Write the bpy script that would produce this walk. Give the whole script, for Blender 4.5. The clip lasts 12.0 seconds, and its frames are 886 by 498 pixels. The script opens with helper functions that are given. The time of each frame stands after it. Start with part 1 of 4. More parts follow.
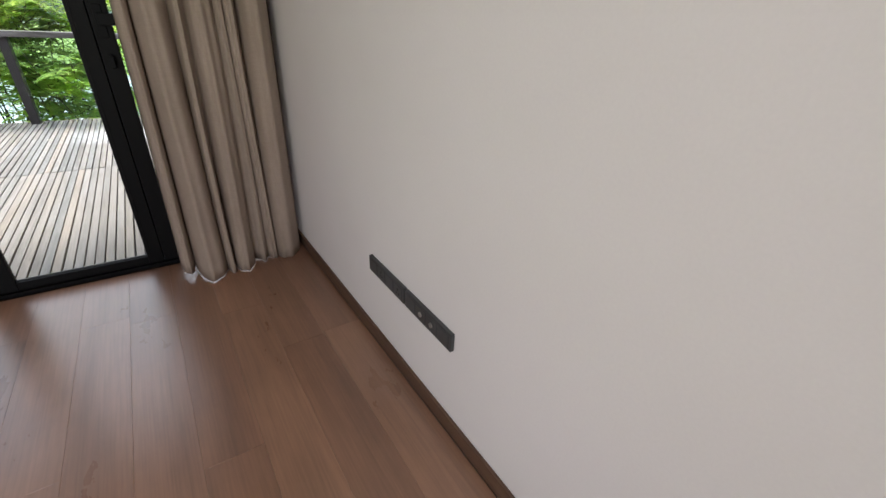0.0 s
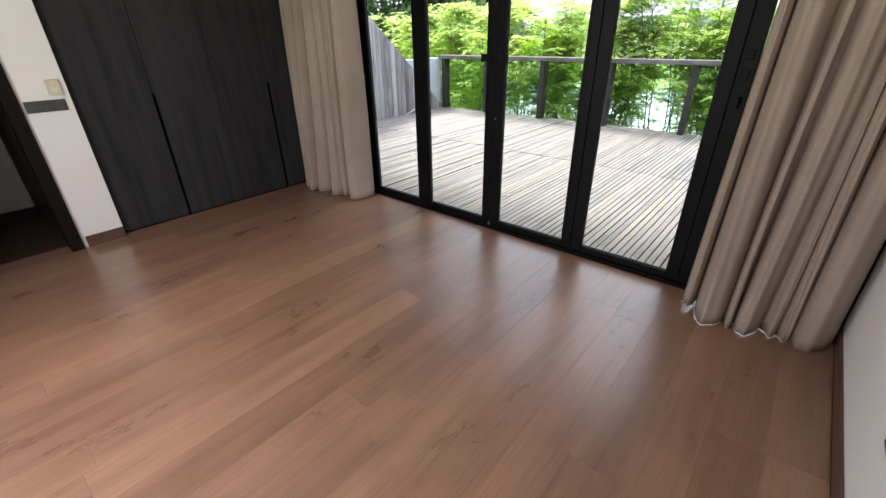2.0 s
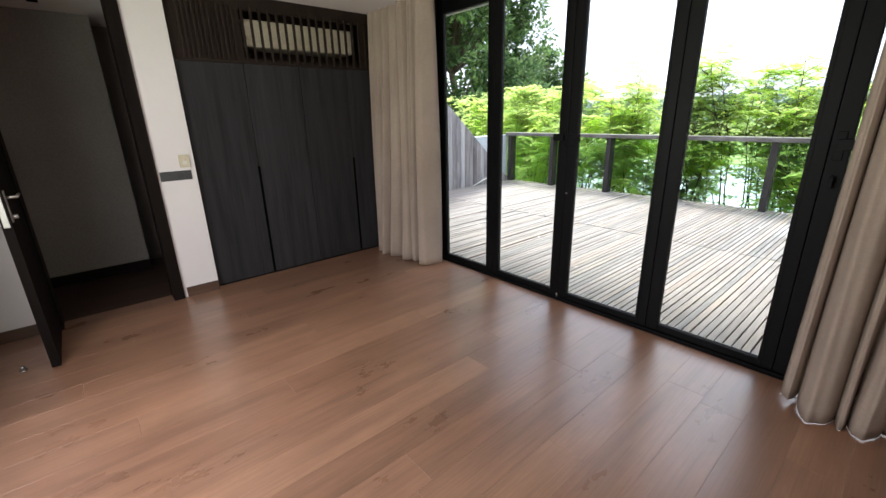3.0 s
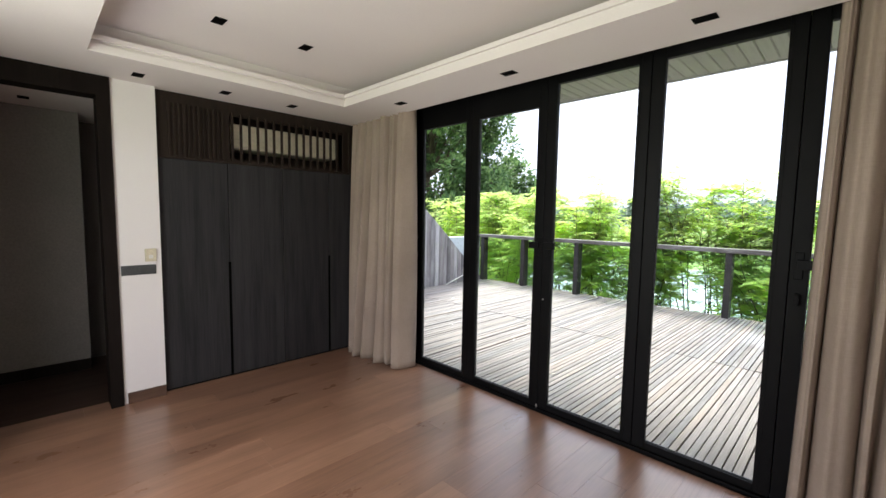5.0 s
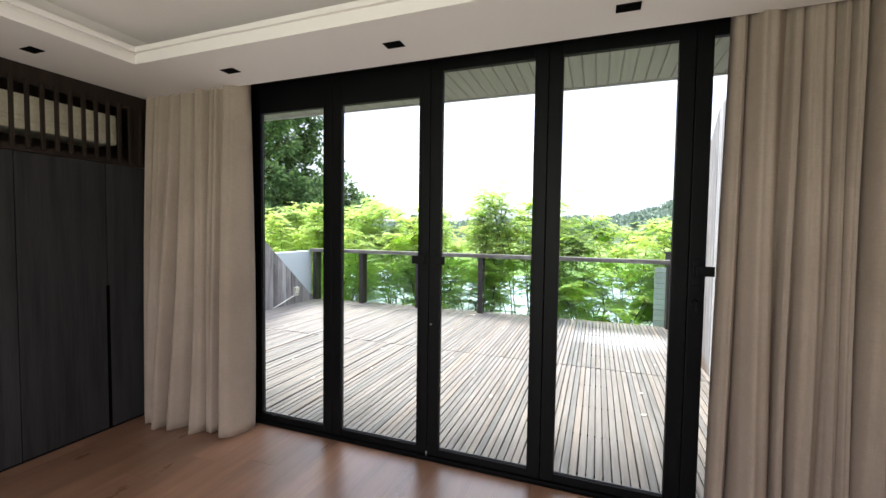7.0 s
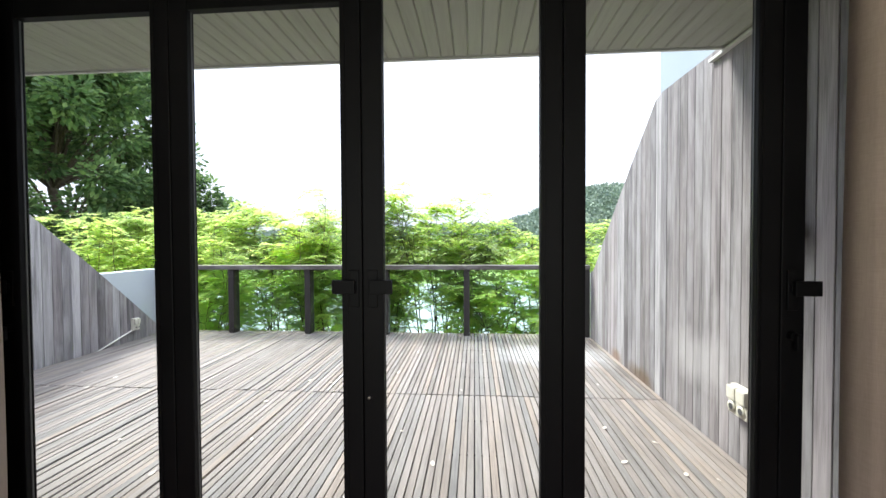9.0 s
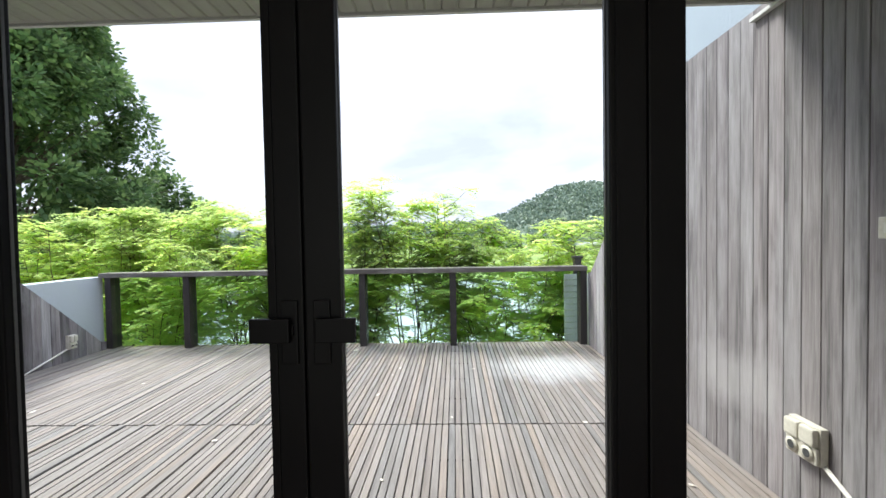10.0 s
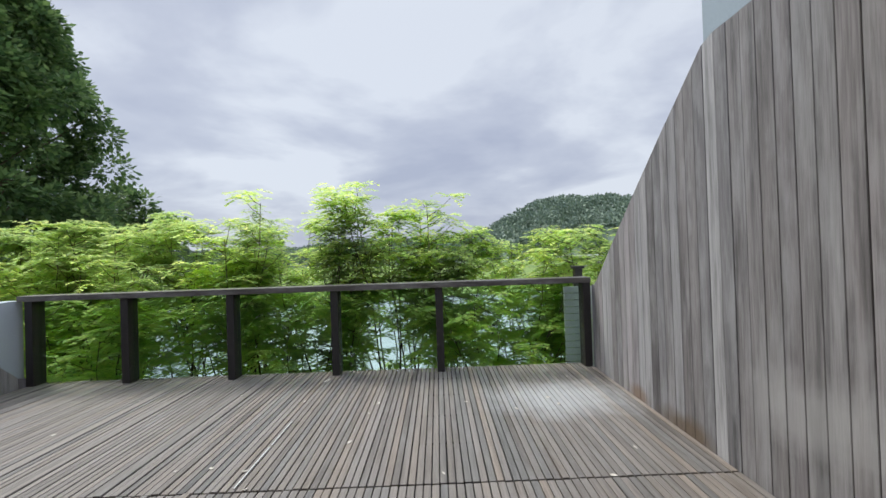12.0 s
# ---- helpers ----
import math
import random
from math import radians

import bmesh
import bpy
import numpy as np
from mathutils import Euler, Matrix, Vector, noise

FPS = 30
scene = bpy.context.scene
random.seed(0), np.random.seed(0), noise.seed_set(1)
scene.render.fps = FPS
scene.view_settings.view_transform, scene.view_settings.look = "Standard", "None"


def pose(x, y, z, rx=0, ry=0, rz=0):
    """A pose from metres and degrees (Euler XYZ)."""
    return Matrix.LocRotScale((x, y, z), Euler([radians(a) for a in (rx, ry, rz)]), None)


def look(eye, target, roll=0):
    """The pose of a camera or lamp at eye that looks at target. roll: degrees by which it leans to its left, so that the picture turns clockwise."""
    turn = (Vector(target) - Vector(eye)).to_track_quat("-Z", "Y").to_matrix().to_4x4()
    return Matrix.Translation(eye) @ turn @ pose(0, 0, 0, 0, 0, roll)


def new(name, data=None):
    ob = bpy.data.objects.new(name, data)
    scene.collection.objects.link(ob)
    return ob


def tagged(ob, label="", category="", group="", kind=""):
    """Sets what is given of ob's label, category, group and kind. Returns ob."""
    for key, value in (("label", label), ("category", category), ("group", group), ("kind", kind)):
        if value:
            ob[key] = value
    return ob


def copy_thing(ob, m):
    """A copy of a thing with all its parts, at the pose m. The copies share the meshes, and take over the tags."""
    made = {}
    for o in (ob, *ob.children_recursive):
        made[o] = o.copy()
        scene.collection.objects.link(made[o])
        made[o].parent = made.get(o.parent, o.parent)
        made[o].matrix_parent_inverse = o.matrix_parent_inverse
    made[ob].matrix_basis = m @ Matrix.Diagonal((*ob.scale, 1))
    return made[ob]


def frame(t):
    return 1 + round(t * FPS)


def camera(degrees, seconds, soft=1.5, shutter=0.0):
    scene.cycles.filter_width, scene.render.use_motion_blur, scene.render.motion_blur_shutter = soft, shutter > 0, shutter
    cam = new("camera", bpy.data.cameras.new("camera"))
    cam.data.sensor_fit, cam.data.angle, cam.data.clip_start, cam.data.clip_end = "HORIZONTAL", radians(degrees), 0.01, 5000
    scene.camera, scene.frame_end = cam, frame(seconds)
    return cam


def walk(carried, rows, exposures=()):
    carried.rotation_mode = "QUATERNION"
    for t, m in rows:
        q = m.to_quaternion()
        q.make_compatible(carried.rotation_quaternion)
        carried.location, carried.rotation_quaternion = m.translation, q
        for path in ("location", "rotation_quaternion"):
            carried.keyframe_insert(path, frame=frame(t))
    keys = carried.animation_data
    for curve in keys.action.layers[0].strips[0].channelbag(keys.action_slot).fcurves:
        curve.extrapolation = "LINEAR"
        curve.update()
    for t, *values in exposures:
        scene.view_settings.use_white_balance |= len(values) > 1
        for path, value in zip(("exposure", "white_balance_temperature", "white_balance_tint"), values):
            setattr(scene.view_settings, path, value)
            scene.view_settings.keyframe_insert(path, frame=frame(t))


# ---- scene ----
cam = camera(93.9, 12.0)
PATH = [
    (0, (2.904, -2.676, 1.313), (3.922, -1.237, 0.368), 2.9),
    (0.5, (2.958, -2.585, 1.359), (3.32, -0.897, 0.349), 3.0),
    (1, (3.009, -2.566, 1.365), (2.662, -0.879, 0.347), 2.0),
    (1.5, (3.111, -2.617, 1.386), (2.236, -1.112, 0.4), 0.1),
    (2, (3.105, -2.655, 1.418), (1.944, -1.309, 0.501), -0.9),
    (2.5, (3.13, -2.676, 1.414), (1.77, -1.427, 0.647), -1.8),
    (3, (3.085, -2.748, 1.445), (1.645, -1.504, 0.831), -1.3),
    (3.5, (3.128, -2.714, 1.458), (1.593, -1.505, 1.031), -1.2),
    (5.5, (2.909, -2.737, 1.499), (1.615, -1.217, 1.38), 1.3),
    (6, (2.773, -2.645, 1.472), (1.655, -0.99, 1.357), 1.4),
    (6.5, (2.574, -2.519, 1.446), (1.672, -0.736, 1.342), 1.1),
    (7, (2.332, -2.429, 1.461), (1.636, -0.556, 1.372), 0.8),
    (9, (1.749, -1.491, 1.444), (1.597, 0.503, 1.397), -0.3),
    (9.5, (1.71, -1.16, 1.429), (1.611, 0.837, 1.388), -0.7),
    (10, (1.662, -0.878, 1.459), (1.605, 1.121, 1.406), -1.0),
    (10.5, (1.615, -0.625, 1.439), (1.594, 1.374, 1.404), -1.1),
    (11, (1.636, -0.37, 1.425), (1.629, 1.63, 1.401), -1.3),
    (11.5, (1.635, -0.196, 1.431), (1.645, 1.804, 1.426), -1.8),
    (12, (1.619, -0.166, 1.396), (1.649, 1.834, 1.414), -1.9),
]
walk(cam, [(t, look(eye, target, roll)) for t, eye, target, roll in PATH],
     exposures=[(0, 1.35), (1.0, 1.5), (2.0, 1.62), (3.7, 1.68), (7.2, 1.58), (8.8, 1.4), (9.5, 1.15), (10.0, 0.95), (10.5, 0.7), (11.0, 0.5), (11.5, 0.15), (12.0, 0.0)])

# ---- world and light ----
SUN_ELEV, SUN_AZ = 54.0, -60.0
world = bpy.data.worlds.new("world")
scene.world = world
world.use_nodes = True
wn, wl = world.node_tree.nodes, world.node_tree.links
wn.clear()
w_out = wn.new("ShaderNodeOutputWorld")
w_bg = wn.new("ShaderNodeBackground")
w_sky = wn.new("ShaderNodeTexSky")
w_sky.sky_type, w_sky.sun_disc = "NISHITA", False
w_sky.sun_elevation, w_sky.sun_rotation = radians(SUN_ELEV), radians(SUN_AZ)
w_sky.air_density, w_sky.dust_density = 1.2, 2.0
w_tc = wn.new("ShaderNodeTexCoord")
w_sep = wn.new("ShaderNodeSeparateXYZ")
wl.new(w_tc.outputs["Generated"], w_sep.inputs[0])
w_z = wn.new("ShaderNodeMath")
w_z.operation = "ADD"
w_z.inputs[1].default_value = 0.22
wl.new(w_sep.outputs["Z"], w_z.inputs[0])
w_zm = wn.new("ShaderNodeMath")
w_zm.operation = "MAXIMUM"
w_zm.inputs[1].default_value = 0.05
wl.new(w_z.outputs[0], w_zm.inputs[0])
w_div = wn.new("ShaderNodeVectorMath")
w_div.operation = "DIVIDE"
w_cmb = wn.new("ShaderNodeCombineXYZ")
for k in range(3):
    wl.new(w_zm.outputs[0], w_cmb.inputs[k])
wl.new(w_tc.outputs["Generated"], w_div.inputs[0])
wl.new(w_cmb.outputs[0], w_div.inputs[1])
w_n1 = wn.new("ShaderNodeTexNoise")
w_n1.inputs["Scale"].default_value = 1.15
w_n1.inputs["Detail"].default_value = 7
w_n1.inputs["Roughness"].default_value = 0.52
w_n1.inputs["Distortion"].default_value = 0.25
wl.new(w_div.outputs[0], w_n1.inputs["Vector"])
w_r = wn.new("ShaderNodeValToRGB")
w_r.color_ramp.elements[0].position, w_r.color_ramp.elements[0].color = 0.36, (4.9, 5.15, 6.8, 1)
w_r.color_ramp.elements[1].position, w_r.color_ramp.elements[1].color = 0.62, (8.3, 8.45, 9.7, 1)
w_e = w_r.color_ramp.elements.new(0.5)
w_e.color = (6.2, 6.4, 7.9, 1)
wl.new(w_n1.outputs["Fac"], w_r.inputs[0])
w_mix = wn.new("ShaderNodeMix")
w_mix.data_type = "RGBA"
w_mix.inputs["Factor"].default_value = 0.9
wl.new(w_sky.outputs[0], w_mix.inputs["A"])
wl.new(w_r.outputs[0], w_mix.inputs["B"])
# an overcast sky is brightest overhead
w_zen = wn.new("ShaderNodeMapRange")
w_zen.interpolation_type = "SMOOTHSTEP"
w_zen.inputs["From Min"].default_value, w_zen.inputs["From Max"].default_value = 0.5, 1.0
w_zen.inputs["To Min"].default_value, w_zen.inputs["To Max"].default_value = 1.0, 2.8
wl.new(w_sep.outputs["Z"], w_zen.inputs["Value"])
w_mul = wn.new("ShaderNodeVectorMath")
w_mul.operation = "SCALE"
wl.new(w_mix.outputs["Result"], w_mul.inputs[0])
wl.new(w_zen.outputs[0], w_mul.inputs["Scale"])
wl.new(w_mul.outputs[0], w_bg.inputs["Color"])
w_bg.inputs["Strength"].default_value = 0.1
wl.new(w_bg.outputs[0], w_out.inputs["Surface"])

sun = new("sun", bpy.data.lights.new("sun", "SUN"))
sun.data.energy, sun.data.angle, sun.data.color = 2.9, radians(20), (1.0, 0.96, 0.9)
_az, _el = radians(SUN_AZ), radians(SUN_ELEV)
sun.matrix_world = look((0, 0, 0), (-math.sin(_az) * math.cos(_el), -math.cos(_az) * math.cos(_el), -math.sin(_el)))
# fill lamp added to brighten the room, in an added window behind the camera
room_fill = new("room_fill_light", bpy.data.lights.new("room_fill_light", "AREA"))
room_fill.data.shape, room_fill.data.size, room_fill.data.size_y = "RECTANGLE", 1.95, 1.85
room_fill.data.energy, room_fill.data.color = 14.5, (1.0, 0.985, 0.97)
room_fill.matrix_world = look((1.42, -3.50, 1.35), (1.35, -1.0, 1.1))

# ---- materials ----
def mat(name, color, rough=0.5, metal=0.0, spec=0.5):
    m = bpy.data.materials.new(name)
    m.use_nodes = True
    b = m.node_tree.nodes["Principled BSDF"]
    b.inputs["Base Color"].default_value = (*color, 1)
    b.inputs["Roughness"].default_value = rough
    b.inputs["Metallic"].default_value = metal
    b.inputs["Specular IOR Level"].default_value = spec
    return m, m.node_tree.nodes, m.node_tree.links, b


def ramp(n, stops):
    r = n.new("ShaderNodeValToRGB")
    while len(r.color_ramp.elements) < len(stops):
        r.color_ramp.elements.new(0.5)
    for e, (p, c) in zip(r.color_ramp.elements, stops):
        e.position = p
        e.color = (*c, 1) if len(c) == 3 else c
    return r


def noise_node(n, l, coords, scale, detail=4, stretch=(1, 1, 1), rough=0.55):
    mp = n.new("ShaderNodeMapping")
    mp.inputs["Scale"].default_value = stretch
    l.new(coords, mp.inputs["Vector"])
    t = n.new("ShaderNodeTexNoise")
    t.inputs["Scale"].default_value, t.inputs["Detail"].default_value = scale, detail
    t.inputs["Roughness"].default_value = rough
    l.new(mp.outputs[0], t.inputs["Vector"])
    return t


def bump(n, l, height, b, strength=0.2, dist=0.005):
    k = n.new("ShaderNodeBump")
    k.inputs["Strength"].default_value, k.inputs["Distance"].default_value = strength, dist
    l.new(height, k.inputs["Height"])
    l.new(k.outputs[0], b.inputs["Normal"])
    return k


def mixc(n, l, fac, a, b, mode="MIX"):
    m = n.new("ShaderNodeMix")
    m.data_type, m.blend_type = "RGBA", mode
    for src, key in ((fac, "Factor"), (a, "A"), (b, "B")):
        if isinstance(src, (int, float)):
            m.inputs[key].default_value = src
        elif isinstance(src, tuple):
            m.inputs[key].default_value = (*src, 1)
        else:
            l.new(src, m.inputs[key])
    return m.outputs["Result"]


def mottled(name, c1, c2, scale, rough=0.6, bump_s=0.1, fine=60, metal=0.0, spec=0.5, stretch=(1, 1, 1), speck=1.0):
    """A surface with broad stains and a fine grain."""
    m, n, l, b = mat(name, c1, rough, metal, spec)
    tc = n.new("ShaderNodeTexCoord")
    t = noise_node(n, l, tc.outputs["Object"], scale, 4, stretch)
    f = noise_node(n, l, tc.outputs["Object"], fine, 3, stretch)
    r = ramp(n, [(0.35, c1), (0.65, c2)])
    l.new(t.outputs["Fac"], r.inputs[0])
    r2 = ramp(n, [(0.3, (1 - 0.14 * speck,) * 3), (0.7, (1 + 0.05 * speck,) * 3)])
    l.new(f.outputs["Fac"], r2.inputs[0])
    l.new(mixc(n, l, 1.0, r.outputs[0], r2.outputs[0], "MULTIPLY"), b.inputs["Base Color"])
    rr = n.new("ShaderNodeMapRange")
    rr.inputs["To Min"].default_value, rr.inputs["To Max"].default_value = rough - 0.08, min(1, rough + 0.08)
    l.new(t.outputs["Fac"], rr.inputs["Value"])
    l.new(rr.outputs[0], b.inputs["Roughness"])
    if bump_s:
        bump(n, l, f.outputs["Fac"], b, bump_s, 0.002)
    return m


def wood(name, tones, axis, rough=0.4, grain=0.35, bump_s=0.25, weather=None, scale=1.0, spec=0.5):
    """Timber whose grain runs along the axis; tones vary from piece to piece."""
    m, n, l, b = mat(name, tones[0], rough, 0, spec)
    tc = n.new("ShaderNodeTexCoord")
    oi = n.new("ShaderNodeObjectInfo")
    mul = n.new("ShaderNodeMath")
    mul.operation = "MULTIPLY"
    mul.inputs[1].default_value = 37.0
    l.new(oi.outputs["Random"], mul.inputs[0])
    add = n.new("ShaderNodeVectorMath")
    add.operation = "ADD"
    l.new(tc.outputs["Object"], add.inputs[0])
    l.new(mul.outputs[0], add.inputs[1])
    st = [9.0, 9.0, 9.0]
    st["xyz".index(axis)] = 0.55
    big = noise_node(n, l, add.outputs[0], 1.6 * scale, 5, tuple(st), 0.6)
    big.inputs["Distortion"].default_value = 0.0
    st2 = [60.0, 60.0, 60.0]
    st2["xyz".index(axis)] = 1.6
    fine = noise_node(n, l, add.outputs[0], 2.2 * scale, 4, tuple(st2), 0.6)
    base = ramp(n, [(i / (len(tones) - 1), c) for i, c in enumerate(tones)])
    l.new(oi.outputs["Random"], base.inputs[0])
    dark = ramp(n, [(0.3, (1 - grain,) * 3), (0.5, (0.97,) * 3), (0.72, (1 + grain * 0.35,) * 3)])
    l.new(big.outputs["Fac"], dark.inputs[0])
    dark2 = ramp(n, [(0.3, (1 - grain * 0.7,) * 3), (0.6, (1.03,) * 3)])
    l.new(fine.outputs["Fac"], dark2.inputs[0])
    c = mixc(n, l, 1.0, base.outputs[0], dark.outputs[0], "MULTIPLY")
    c = mixc(n, l, 1.0, c, dark2.outputs[0], "MULTIPLY")
    if weather:
        st3 = [2.2, 2.2, 2.2]
        st3["xyz".index(axis)] = 0.5
        wst = noise_node(n, l, add.outputs[0], 2.6, 7, tuple(st3), 0.7)
        wr = ramp(n, [(0.46, (0, 0, 0)), (0.70, (0.6, 0.6, 0.6))])
        l.new(wst.outputs["Fac"], wr.inputs[0])
        c = mixc(n, l, wr.outputs[0], c, weather)
    l.new(c, b.inputs["Base Color"])
    rr = n.new("ShaderNodeMapRange")
    rr.inputs["To Min"].default_value, rr.inputs["To Max"].default_value = rough + 0.1, rough - 0.06
    l.new(big.outputs["Fac"], rr.inputs["Value"])
    l.new(rr.outputs[0], b.inputs["Roughness"])
    bump(n, l, fine.outputs["Fac"], b, bump_s, 0.0015)
    return m


M_wall = mottled("wall_paint", (0.785, 0.75, 0.735), (0.825, 0.795, 0.78), 0.9, 0.75, 0.006, 140, speck=0.12)
M_ceil = mottled("ceiling_paint", (0.835, 0.775, 0.75), (0.86, 0.81, 0.785), 0.7, 0.8, 0.006, 120, speck=0.15)
M_floor = wood("oak_floor", [(0.25, 0.131, 0.080), (0.31, 0.165, 0.101), (0.275, 0.145, 0.089), (0.33, 0.180, 0.111), (0.26, 0.139, 0.087), (0.30, 0.159, 0.098)], "y", 0.32, 0.26, 0.06, None, 0.8)
_fb = M_floor.node_tree.nodes["Principled BSDF"]
_fn, _fl = M_floor.node_tree.nodes, M_floor.node_tree.links
_fg = _fn.new("ShaderNodeNewGeometry")
_fz = noise_node(_fn, _fl, _fg.outputs["Position"], 2.2, 6, (1.6, 0.7, 1), 0.65)
_fr = ramp(_fn, [(0.32, (0.80, 0.78, 0.77)), (0.62, (1.08, 1.07, 1.06))])
_fl.new(_fz.outputs["Fac"], _fr.inputs[0])
_fl.new(mixc(_fn, _fl, 1.0, _fb.inputs["Base Color"].links[0].from_socket, _fr.outputs[0], "MULTIPLY"), _fb.inputs["Base Color"])
_fk = _fn.new("ShaderNodeMapRange")
_fk.inputs["To Min"].default_value, _fk.inputs["To Max"].default_value = 0.20, 0.40
_fl.new(_fz.outputs["Fac"], _fk.inputs["Value"])
_fl.new(_fk.outputs[0], _fb.inputs["Coat Roughness"])
_fb.inputs["Coat Weight"].default_value, _fb.inputs["Coat IOR"].default_value = 0.9, 1.5
M_base = wood("skirting_timber", [(0.10, 0.055, 0.035), (0.13, 0.07, 0.045)], "y", 0.45, 0.3)
# planks past the doorway, with the passage's shade put into their tones
M_pfloor_shade = wood("shaded_passage_floor", [(0.035, 0.018, 0.012), (0.05, 0.026, 0.017)], "y", 0.5, 0.3)
M_ward = wood("charcoal_laminate", [(0.030, 0.029, 0.031), (0.039, 0.038, 0.040), (0.034, 0.033, 0.035)], "z", 0.55, 0.36, 0.12, None, 1.0, 0.15)
M_louv = wood("dark_brown_timber", [(0.026, 0.018, 0.014), (0.033, 0.023, 0.018)], "z", 0.55, 0.3, 0.25, None, 1.0, 0.15)
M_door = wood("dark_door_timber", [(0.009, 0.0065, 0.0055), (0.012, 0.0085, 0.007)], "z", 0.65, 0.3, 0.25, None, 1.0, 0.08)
M_alu = mottled("black_aluminium", (0.003, 0.003, 0.0035), (0.005, 0.005, 0.0055), 3, 0.5, 0.03, 200, 0.0, 0.12)
M_void = mat("slot_black", (0.002, 0.002, 0.002), 0.9, 0.0, 0.05)[0]
M_steel = mottled("brushed_steel", (0.45, 0.44, 0.42), (0.52, 0.51, 0.49), 8, 0.42, 0.05, 200, 1.0)
M_cream = mottled("cream_plastic", (0.62, 0.56, 0.40), (0.68, 0.62, 0.46), 12, 0.45, 0.02)
M_ac = mottled("aged_ivory_plastic", (0.70, 0.64, 0.49), (0.76, 0.70, 0.55), 5, 0.45, 0.02)
M_ivory = mottled("ivory_plastic", (0.62, 0.59, 0.50), (0.70, 0.67, 0.58), 12, 0.45, 0.02)
M_white = mottled("white_plastic", (0.72, 0.70, 0.64), (0.77, 0.75, 0.70), 10, 0.4, 0.02)
M_greyp = mottled("grey_plate", (0.05, 0.053, 0.054), (0.065, 0.068, 0.07), 10, 0.35, 0.02)
# white passage walls, darkened to greige to hold their shade in the colour
M_pass_shade = mottled("shaded_passage_paint", (0.20, 0.185, 0.165), (0.23, 0.21, 0.19), 2, 0.7)
M_hole = mat("socket_hole", (0.01, 0.01, 0.01), 0.6)[0]
M_deck = wood("weathered_deck_timber", [(0.15, 0.130, 0.117), (0.29, 0.25, 0.225), (0.20, 0.175, 0.16), (0.30, 0.245, 0.205), (0.18, 0.17, 0.163), (0.27, 0.228, 0.20)], "y", 0.55, 0.4, 0.4, (0.27, 0.255, 0.245))
M_fence = wood("silvered_fence_timber", [(0.14, 0.126, 0.129), (0.39, 0.350, 0.362), (0.215, 0.194, 0.194), (0.285, 0.266, 0.272), (0.48, 0.46, 0.47), (0.185, 0.173, 0.181), (0.275, 0.250, 0.252)], "z", 0.75, 0.55, 0.5, (0.40, 0.39, 0.40))
# rail tones and weathering paled to hold the sky's gloss on its top
M_rail = wood("dark_rail_timber", [(0.10, 0.088, 0.08), (0.13, 0.115, 0.105)], "x", 0.45, 0.35, 0.3, (0.34, 0.33, 0.32))
M_post = wood("dark_post_timber", [(0.028, 0.025, 0.024), (0.036, 0.03, 0.028)], "z", 0.55, 0.3)
M_soffit = wood("painted_soffit_board", [(0.34, 0.345, 0.29), (0.37, 0.375, 0.32)], "y", 0.6, 0.12, 0.1)
M_trim = mottled("pale_trim_paint", (0.6, 0.6, 0.57), (0.66, 0.66, 0.63), 2, 0.6)
M_ext = mottled("exterior_render", (0.55, 0.54, 0.5), (0.62, 0.61, 0.58), 1.2, 0.8, 0.2, 60)
M_blue = mottled("pale_blue_paint", (0.30, 0.36, 0.42), (0.34, 0.40, 0.46), 1.0, 0.7, 0.1, 60)
M_bluel = mottled("parapet_paint", (0.46, 0.51, 0.56), (0.52, 0.57, 0.62), 1.0, 0.7, 0.1, 60)
M_concrete = mottled("grey_slab", (0.2, 0.2, 0.19), (0.27, 0.27, 0.26), 1.5, 0.85, 0.3, 40)
M_bark = mottled("bark", (0.09, 0.065, 0.045), (0.15, 0.115, 0.085), 6, 0.85, 0.5, 40)
M_debris = mottled("dead_leaf", (0.62, 0.55, 0.46), (0.82, 0.78, 0.72), 30, 0.7, 0.1)
M_roof = mottled("hut_roof", (0.6, 0.6, 0.58), (0.7, 0.7, 0.68), 2, 0.6)


def glass(name, tint, gloss=0.06, rough=0.0):
    m = bpy.data.materials.new(name)
    m.use_nodes = True
    n, l = m.node_tree.nodes, m.node_tree.links
    n.clear()
    o = n.new("ShaderNodeOutputMaterial")
    tr = n.new("ShaderNodeBsdfTransparent")
    tr.inputs[0].default_value = (*tint, 1)
    gl = n.new("ShaderNodeBsdfGlossy")
    gl.inputs["Roughness"].default_value = rough
    lw = n.new("ShaderNodeLayerWeight")
    lw.inputs["Blend"].default_value = 0.5
    pw = n.new("ShaderNodeMath")
    pw.operation = "POWER"
    pw.inputs[1].default_value = 4.0
    l.new(lw.outputs["Facing"], pw.inputs[0])
    k = n.new("ShaderNodeMath")
    k.operation = "MULTIPLY_ADD"
    k.inputs[1].default_value, k.inputs[2].default_value = gloss, 0.0
    l.new(pw.outputs[0], k.inputs[0])
    mx = n.new("ShaderNodeMixShader")
    l.new(k.outputs[0], mx.inputs[0])
    l.new(tr.outputs[0], mx.inputs[1])
    l.new(gl.outputs[0], mx.inputs[2])
    l.new(mx.outputs[0], o.inputs[0])
    return m


M_glass = glass("door_glass", (0.955, 0.98, 0.97), 0.5)
M_rglass = glass("balustrade_glass", (0.90, 0.975, 0.955), 0.6)

